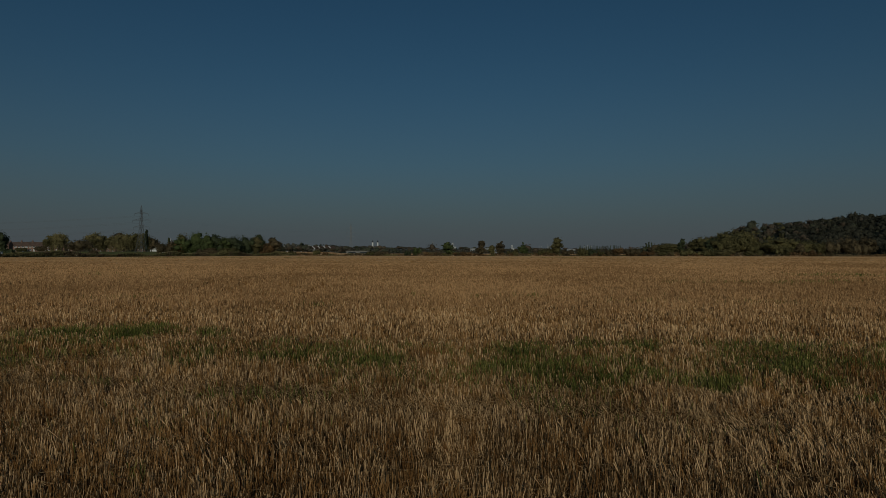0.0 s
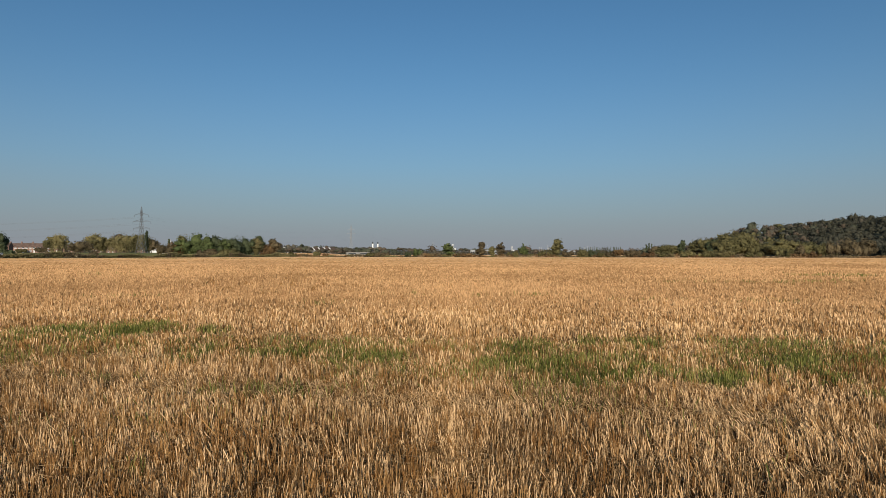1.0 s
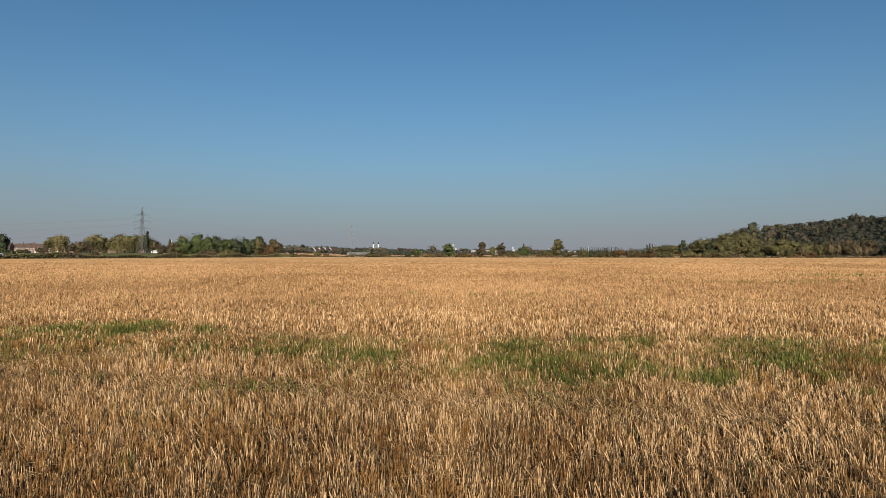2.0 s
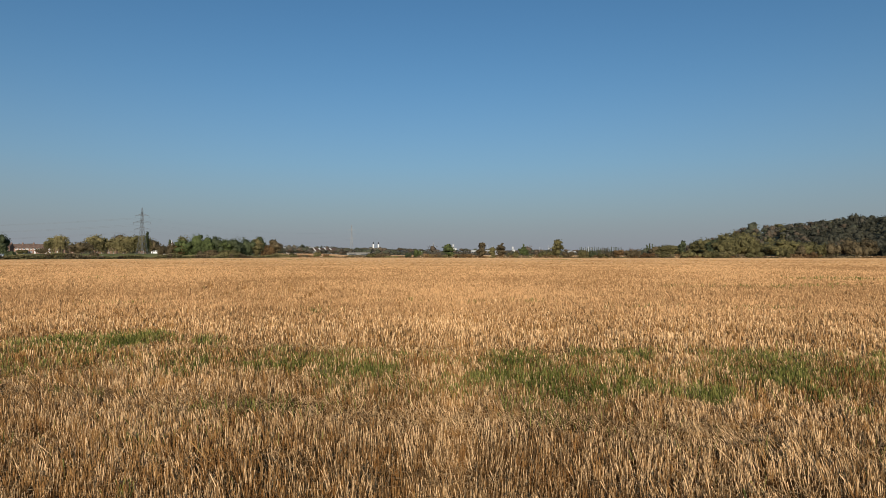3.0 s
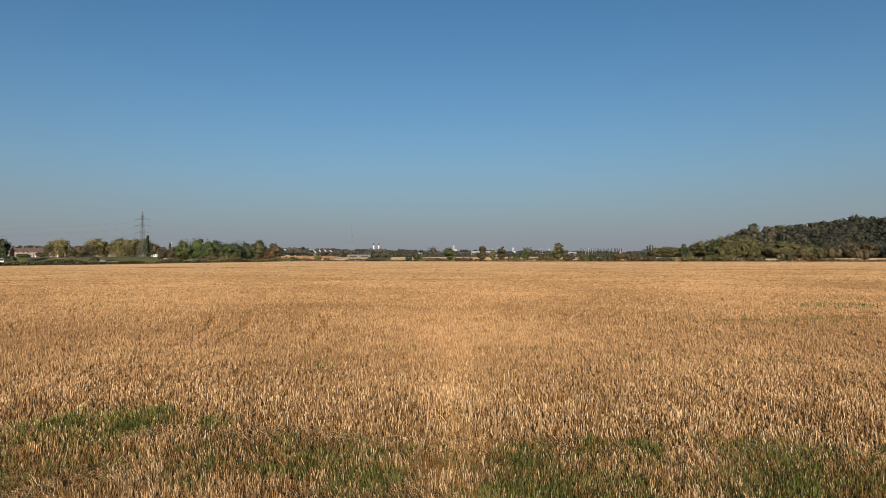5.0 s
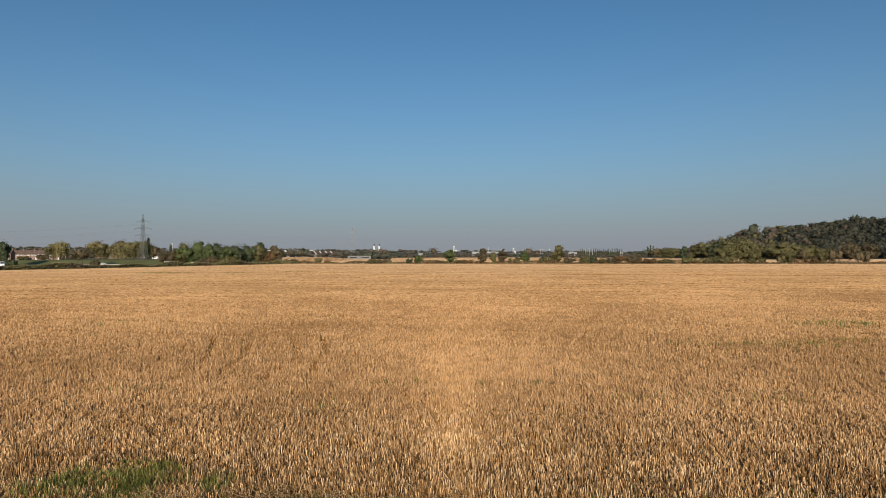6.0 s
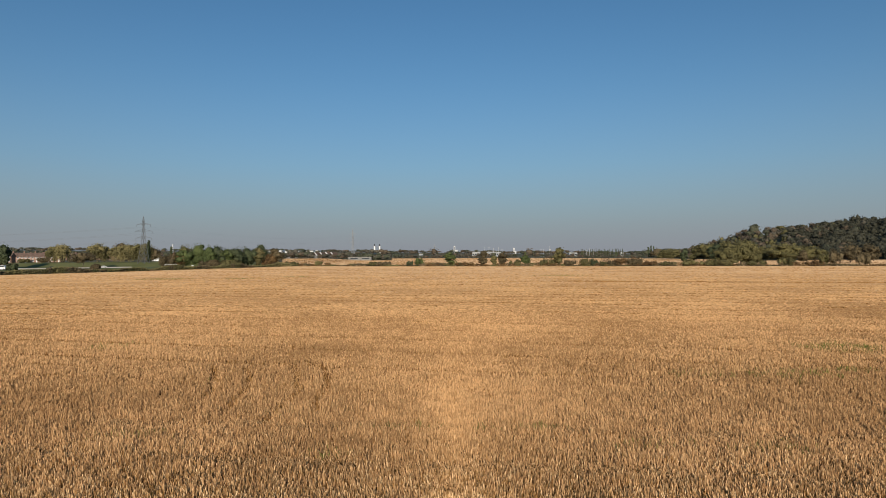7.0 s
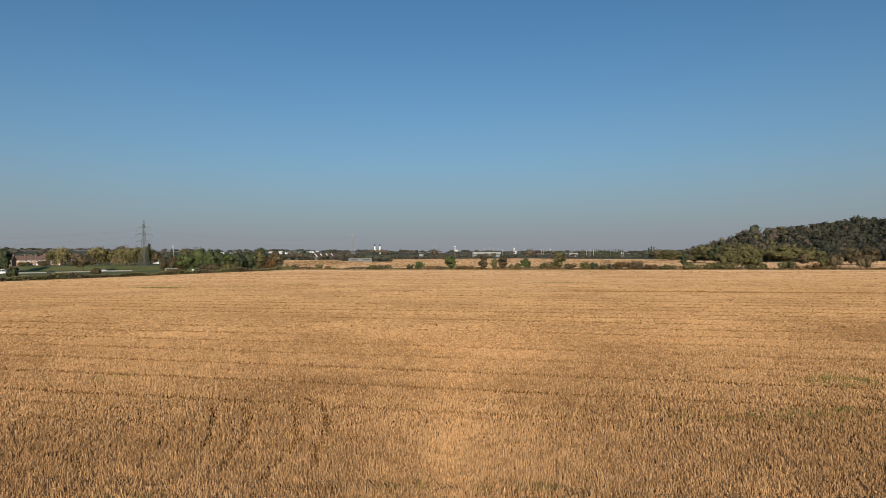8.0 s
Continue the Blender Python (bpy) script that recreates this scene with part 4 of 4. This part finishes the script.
def car_mesh(length, width, height, bonnet, boot, roofline):
    """A rounded body side swept across the width."""
    side = [(0, 0.28), (0.0, roofline * 0.92), (bonnet, roofline), (bonnet + 0.55, height * 0.97), (bonnet + 1.1, height), (length - boot - 0.5, height), (length - boot, roofline * 1.04), (length - 0.05, roofline), (length, 0.3)]
    bm = bmesh.new()
    rows = []
    for yy, k in ((-0.5, 0.9), (-0.44, 1.0), (0.44, 1.0), (0.5, 0.9)):
        rows.append([bm.verts.new((px - length / 2, yy * width, 0.28 + (pz - 0.28) * (k if pz > roofline * 1.02 else 1))) for px, pz in side])
    for a, b in zip(rows, rows[1:]):
        for i in range(len(side) - 1):
            bm.faces.new((a[i], a[i + 1], b[i + 1], b[i]))
        bm.faces.new((a[-1], a[0], b[0], b[-1]))
    bm.faces.new(rows[0][::-1])
    bm.faces.new(rows[-1])
    bmesh.ops.recalc_face_normals(bm, faces=bm.faces[:])
    return bm


def vehicle(name, x, y, paint, label, category, dims, turn=20):
    length, width, height, bonnet, boot, roofline = dims
    e = thing(name, x, y, label, category, turn, z=gz(x, y) + 0.06)
    part("body", car_mesh(*dims), paint, e)
    for sy in (-1, 1):
        yy = sy * (width / 2 + 0.004)
        lo, hi = sorted((yy, yy - sy * 0.03))
        a, b = bonnet + 0.35 - length / 2, length / 2 - boot - 0.2
        mid = (a + b) / 2
        for x0, x1 in ((a + 0.1, mid - 0.05), (mid + 0.05, b - 0.1)):
            part("side_window", box(x0, x1, lo, hi, roofline + 0.06, height - 0.16), GLASS, e)
    part("windscreen", box(bonnet + 0.12 - length / 2, bonnet + 0.4 - length / 2, -width * 0.4, width * 0.4, roofline + 0.08, height - 0.2), GLASS, e)
    for wx in (-length / 2 + 0.8, length / 2 - 0.8):
        for sy in (-1, 1):
            bm = bmesh.new()
            bar_into(bm, (wx, sy * (width / 2 - 0.2), 0.31), (wx, sy * (width / 2 + 0.02), 0.31), 0.31, None, 14)
            wheel = part("wheel", bm, RUBBER, e)
            bm = bmesh.new()
            bar_into(bm, (wx, sy * (width / 2 + 0.015), 0.31), (wx, sy * (width / 2 + 0.03), 0.31), 0.19, None, 12)
            part("rim", bm, STEEL, wheel)
    for sy in (-1, 1):
        part("headlight", box(-length / 2 - 0.02, -length / 2 + 0.06, sy * width * 0.36 - 0.12, sy * width * 0.36 + 0.12, 0.62, 0.74), WHITE, e)
        part("tail_light", box(length / 2 - 0.06, length / 2 + 0.015, sy * width * 0.38 - 0.1, sy * width * 0.38 + 0.1, 0.66, 0.82), BRICK, e)
    part("bumper", box(-length / 2 - 0.06, -length / 2 + 0.1, -width * 0.46, width * 0.46, 0.26, 0.46), BLACK, e)
    return e


vehicle("van", *spot(-787, 362), WHITE, "white panel van parked beside the road", "van", (5.6, 2.0, 2.6, 1.0, 0.1, 1.3), 5)
vehicle("car", *spot(-699, 371), BLACK, "black hatchback car on the pale road", "car", (4.3, 1.75, 1.5, 1.15, 0.45, 0.95), 25)
vehicle("car", *spot(-606, 397), GREYW, "silver car parked on the pale road", "car", (4.4, 1.75, 1.45, 1.2, 0.6, 0.92), 30)


def goal(x, y, turn):
    e = thing("football_goal", x, y, "white metal football goal on the mown grass", "goal", turn)
    for sx in (-3.66, 3.66):
        bm = bmesh.new()
        bar_into(bm, (sx, 0, -0.1), (sx, 0, 2.5), 0.09, None, 10)
        part("post", bm, WHITE, e)
        bm = bmesh.new()
        bar_into(bm, (sx, 0, 2.44), (sx, 1.0, 2.3), 0.04, None, 6)
        bar_into(bm, (sx, 1.0, 2.3), (sx, 1.9, 0.0), 0.04, None, 6)
        part("net_support", bm, WHITE, e)
    bm = bmesh.new()
    bar_into(bm, (-3.75, 0, 2.44), (3.75, 0, 2.44), 0.09, None, 10)
    part("crossbar", bm, WHITE, e)


goal(*spot(-486, 372), -8)


def notice_board(x, y, turn):
    e = thing("notice_board", x, y, "small white notice board on a post beside the hedge", "sign", turn)
    bm = bmesh.new()
    bar_into(bm, (0, 0, -0.3), (0, 0, 1.6), 0.06, 0.05, 8)
    part("post", bm, FARMGREY, e)
    bm = box(-0.6, 0.6, -0.09, -0.05, 0.7, 1.75)
    bmesh.ops.bevel(bm, geom=bm.edges[:], offset=0.01, segments=1, affect="EDGES")
    part("board", bm, WHITE, e)


notice_board(*spot(-447, 368), 5)


# ---- houses ----
def house(x, y, w, d, eaves, ridge, turn, wall_mat, label, bays=2, chimneys=1, hip=False, sink=0.0):
    """A gabled house: walls, roof, chimneys, and each window with frame, pane and sill."""
    e = thing("house", x, y, label, "house", turn, z=gz(x, y) - sink)
    bm = bmesh.new()
    pts = [(-d / 2, 0), (d / 2, 0), (d / 2, eaves), (0, ridge - 0.1), (-d / 2, eaves)]
    ends = [[bm.verts.new((sx * w / 2, py, pz)) for py, pz in pts] for sx in (-1, 1)]
    bm.faces.new(ends[0][::-1])
    bm.faces.new(ends[1])
    for i in range(5):
        j = (i + 1) % 5
        bm.faces.new((ends[0][i], ends[0][j], ends[1][j], ends[1][i]))
    part("wall", bm, wall_mat, e)
    bm = bmesh.new()
    inset = d * 0.45 if hip else -0.25
    for sy in (-1, 1):
        lo = [(-w / 2 - 0.3, sy * (d / 2 + 0.4), eaves - 0.2), (w / 2 + 0.3, sy * (d / 2 + 0.4), eaves - 0.2), (w / 2 - inset, 0, ridge), (-w / 2 + inset, 0, ridge)]
        a = [bm.verts.new(p) for p in lo]
        b = [bm.verts.new((p[0], p[1], p[2] + 0.22)) for p in lo]
        for f in ((a[0], a[1], a[2], a[3]), (b[3], b[2], b[1], b[0]), (a[0], b[0], b[1], a[1]), (a[1], b[1], b[2], a[2]), (a[2], b[2], b[3], a[3]), (a[3], b[3], b[0], a[0])):
            bm.faces.new(f)
    bmesh.ops.recalc_face_normals(bm, faces=bm.faces[:])
    roof = part("roof", bm, TILES, e)
    for k in range(chimneys):
        cx = -w / 2 + w * (k + 0.5) / chimneys
        bm = box(cx - 0.45, cx + 0.45, -0.35, 0.35, ridge - 0.8, ridge + 1.3)
        for px in (-0.2, 0.2):
            bar_into(bm, (cx + px, 0, ridge + 1.28), (cx + px, 0, ridge + 1.75), 0.14, 0.12, 8)
        part("chimney", bm, BRICK, roof)
    yf = -d / 2
    for fl in (0.9, 3.5):
        for k in range(bays):
            cx = -w / 2 + w * (k + 0.5) / bays
            ww = 0.95 if k % 2 == 0 else 0.75
            if fl < 1 and k % 3 == 2:
                part("door", box(cx - 0.5, cx + 0.5, yf - 0.05, yf + 0.05, 0.0, 2.1), WHITE, e)
                continue
            bm = bmesh.new()
            for x0, x1, z0, z1 in ((cx - ww, cx + ww, fl - 0.14, fl), (cx - ww, cx + ww, fl + 1.2, fl + 1.34), (cx - ww, cx - ww + 0.14, fl, fl + 1.2), (cx + ww - 0.14, cx + ww, fl, fl + 1.2), (cx - 0.08, cx + 0.08, fl, fl + 1.2)):
                box_into(bm, x0, x1, yf - 0.08, yf + 0.02, z0, z1)
            win = part("window", bm, WHITE, e)
            part("pane", box(cx - ww + 0.14, cx + ww - 0.14, yf - 0.03, yf + 0.01, fl, fl + 1.2), GLASS, win)
            part("sill", box(cx - ww - 0.1, cx + ww + 0.1, yf - 0.2, yf, fl - 0.24, fl - 0.14), WHITE, win)
    return e


x0, y0 = spot(-776, 500)
for k in range(5):
    house(x0 + 5 + 8.4 * k * math.cos(radians(6)), y0 + 8.4 * k * math.sin(radians(6)), 8.4, 7.5, 4.7, 7.5, 6, BRICK, "red brick terraced house with brown tiled roof", 3, 1)
house(*spot(-774, 476), 7.0, 7.0, 5.0, 7.6, 12, BRICK, "red brick house at the end of the terrace", 2, 1)
house(*spot(-508, 560), 6.0, 7.0, 5.0, 8.0, 80, WHITE, "white gabled house half hidden by trees", 2, 1)
rs_town = np.random.RandomState(8)
for k in range(16):
    b, d = -790 + 260 * rs_town.rand(), 680 + 260 * rs_town.rand()
    house(*spot(b, d), 9 + 6 * rs_town.rand(), 8, 5.2, 8.4 + rs_town.rand(), rs_town.normal(0, 25), BRICK, "distant brick house among trees", 2, 1)


# ---- far buildings ----
def shed(b, d, w, depth, h, wall, roof_mat, label, ridges=1, bays=6, turn=0.0, base=0.0):
    """A long low building: walls, pitched roof bays, loading doors or window strips."""
    x, y = spot(b, d)
    e = thing("industrial_building", x, y, label, "building", turn, z=gz(x, y) + base)
    part("wall", box(-w / 2, w / 2, -depth / 2, depth / 2, -0.5, h * 0.96), wall, e)
    bm = bmesh.new()
    for k in range(ridges):
        x0, x1 = -w / 2 + w * k / ridges - 0.2, -w / 2 + w * (k + 1) / ridges + 0.2
        prof = [(x0, h * 0.95), (x1, h * 0.95), (x1, h * 0.975), ((x0 + x1) / 2, h), (x0, h * 0.975)]
        a = [bm.verts.new((px, -depth / 2 - 0.3, pz)) for px, pz in prof]
        c = [bm.verts.new((px, depth / 2 + 0.3, pz)) for px, pz in prof]
        bm.faces.new(a)
        bm.faces.new(c[::-1])
        for i in range(5):
            j = (i + 1) % 5
            bm.faces.new((a[i], c[i], c[j], a[j]))
    bmesh.ops.recalc_face_normals(bm, faces=bm.faces[:])
    part("roof", bm, roof_mat, e)
    for k in range(bays):
        cx = -w / 2 + w * (k + 0.5) / bays
        part("window", box(cx - w / bays * 0.32, cx + w / bays * 0.32, -depth / 2 - 0.08, -depth / 2 + 0.1, h * 0.35, h * 0.62), GLASS, e)
    return e


for b, d, w, h, m in ((-320, 1350, 11, 19.5, HAZE_WHITE), (-304, 1380, 15, 20.5, GREYW), (-289, 1400, 10, 21.5, HAZE_WHITE), (-275, 1370, 13, 19.8, WHITE), (-261, 1400, 12, 20.5, HAZE_WHITE), (-246, 1420, 10, 20.5, GREYW),
                      (-235, 1380, 11, 20.5, WHITE), (-224, 1450, 9, 21.5, HAZE_WHITE), (-42, 1500, 10, 12, HAZE_GREY), (-395, 1350, 22, 20, HAZE_WHITE), (-372, 1400, 14, 19, WHITE)):
    shed(b, d, w, 30, h - 2.4, m, HAZE_WHITE, "white industrial building on the skyline", 1, 4)
shed(73, 1850, 84, 30, 14.5, HAZE_GREY, HAZE_WHITE, "long pale building with rows of windows", 1, 14)
for k, b in enumerate((-226, -216, -206, -197)):
    x, y = spot(b, 905)
    e = thing("pitched_shed", x, y, "low gabled shed with a white bargeboard", "shed", -25, "row of gabled sheds")
    part("wall", box(-3.6, 3.6, -6, 6, -0.3, 4.6), FARMGREY, e)
    for sx in (-1, 1):
        bm = bmesh.new()
        a = [bm.verts.new(p) for p in ((sx * 4.2, -6.5, 4.4), (0, -6.5, 8.2), (0, 6.5, 8.2), (sx * 4.2, 6.5, 4.4))]
        c = [bm.verts.new(v.co + Vector((0, 0, 0.3))) for v in a]
        bm.faces.new(a)
        bm.faces.new(c)
        for i in range(4):
            j = (i + 1) % 4
            bm.faces.new((a[i], a[j], c[j], c[i]))
        bmesh.ops.recalc_face_normals(bm, faces=bm.faces[:])
        part("roof_slope", bm, TILES, e)
    bm = bmesh.new()
    bar_into(bm, (-0.5, -6.75, 8.7), (4.8, -6.75, 4.2), 0.62)
    part("bargeboard", bm, WHITE, e, "white painted bargeboard")
shed(-150, 862, 32, 8, 4.6, FARMGREY, FARMGREY, "low grey farm building behind the second field", 1, 2)
shed(226, 1500, 20, 10, 10.5, HAZE_GREY, HAZE_WHITE, "small pale glasshouse among far trees", 3, 3)
shed(312, 1350, 6, 8, 10.5, HAZE_GREY, HAZE_WHITE, "small white domed building beyond the trees", 1, 2)


def chimney_stack(b, d, h, r):
    x, y = spot(b, d)
    e = thing("chimney_stack", x, y, "white chimney stack with a black top", "chimney", 0, "pair of chimney stacks")
    bm = bmesh.new()
    bar_into(bm, (0, 0, -0.5), (0, 0, h * 0.8), r * 1.1, r, 16)
    part("shaft", bm, WHITE, e)
    bm = bmesh.new()
    bar_into(bm, (0, 0, h * 0.8), (0, 0, h * 0.96), r * 0.72, r * 0.7, 16)
    bar_into(bm, (0, 0, h * 0.96), (0, 0, h), r * 0.35, r * 0.3, 12)
    part("cap", bm, BLACK, e, "black painted cap")


chimney_stack(-124.5, 2500, 38, 3.2)
chimney_stack(-115.5, 2500, 38, 3.2)


def tower_block(b, d, h, w, label, side=0.0):
    x, y = spot(b, d)
    e = thing("tower_building", x, y, label, "building")
    part("wall", box(-w / 2, w / 2, -w / 2, w / 2, -0.5, h), HAZE_WHITE, e)
    part("parapet", box(-w / 2 - 0.3, w / 2 + 0.3, -w / 2 - 0.3, w / 2 + 0.3, h, h + 1.2), GREYW, e)
    for k in range(6):
        part("window", box(-w * 0.3, w * 0.3, -w / 2 - 0.1, -w / 2 + 0.1, h * (0.1 + 0.14 * k), h * (0.16 + 0.14 * k)), GLASS, e)
    if side:
        part("side_wing", box(w / 2, w / 2 + side, -w / 3, w / 3, -0.5, h * 0.5), GREYW, e)


tower_block(17, 2600, 30, 6.5, "slim white tower building on the skyline", 10)
tower_block(122, 2500, 23, 6, "pale industrial tower block on the skyline", 7)
tower_block(186, 2600, 18, 4, "small pale tower on the skyline", 0)
tower_block(-482, 1300, 31, 1.3, "slender pale church tower on the skyline", 0)


def mast(b, d, h, label):
    x, y = spot(b, d)
    e = thing("lamp_mast", x, y, label, "mast", 0, "white masts on the plain")
    bm = bmesh.new()
    bar_into(bm, (0, 0, -0.4), (0, 0, h), 0.4, 0.25, 8)
    part("pole", bm, HAZE_WHITE, e)
    part("lamp_head", box(-1.1, 1.1, -0.4, 0.4, h - 0.1, h + 0.7), GREYW, e)


for b, d, h in ((70, 1820, 26), (78, 1820, 27), (86, 1820, 24), (95, 1820, 26), (101, 1820, 22), (170, 1700, 20), (174, 1700, 19), (250, 1300, 15), (256, 1300, 17), (262, 1320, 15), (185, 2550, 30)):
    mast(b, d, h, "thin white lighting mast on the plain")

# a row of poplars on the skyline
rs_row = np.random.RandomState(4)
for k in range(23):
    b = 241 + 3.3 * k + rs_row.normal(0, 0.4)
    plant("poplar_tree", "poplar", *spot(b, 1320), 17 + rs_row.normal(0, 1.2), 2.4, "dark", "slim dark poplar in a distant row", "tree", 90, 1.0, "row of poplars")
for b, h in ((360, 18), (364, 20), (369, 19)):
    plant("poplar_tree", "poplar", *spot(b, 1010), h, 4.0, "dark", "tall dark conifer beyond the second field", "tree", 160, 1.0)
for b, d, h, w in ((376, 1000, 16, 24), (392, 1000, 13, 22), (404, 980, 10, 18)):
    plant("field_tree", "round", *spot(b, d), h, w, "brown", "broad brown tree beyond the second field", "tree", 500, 1.2)
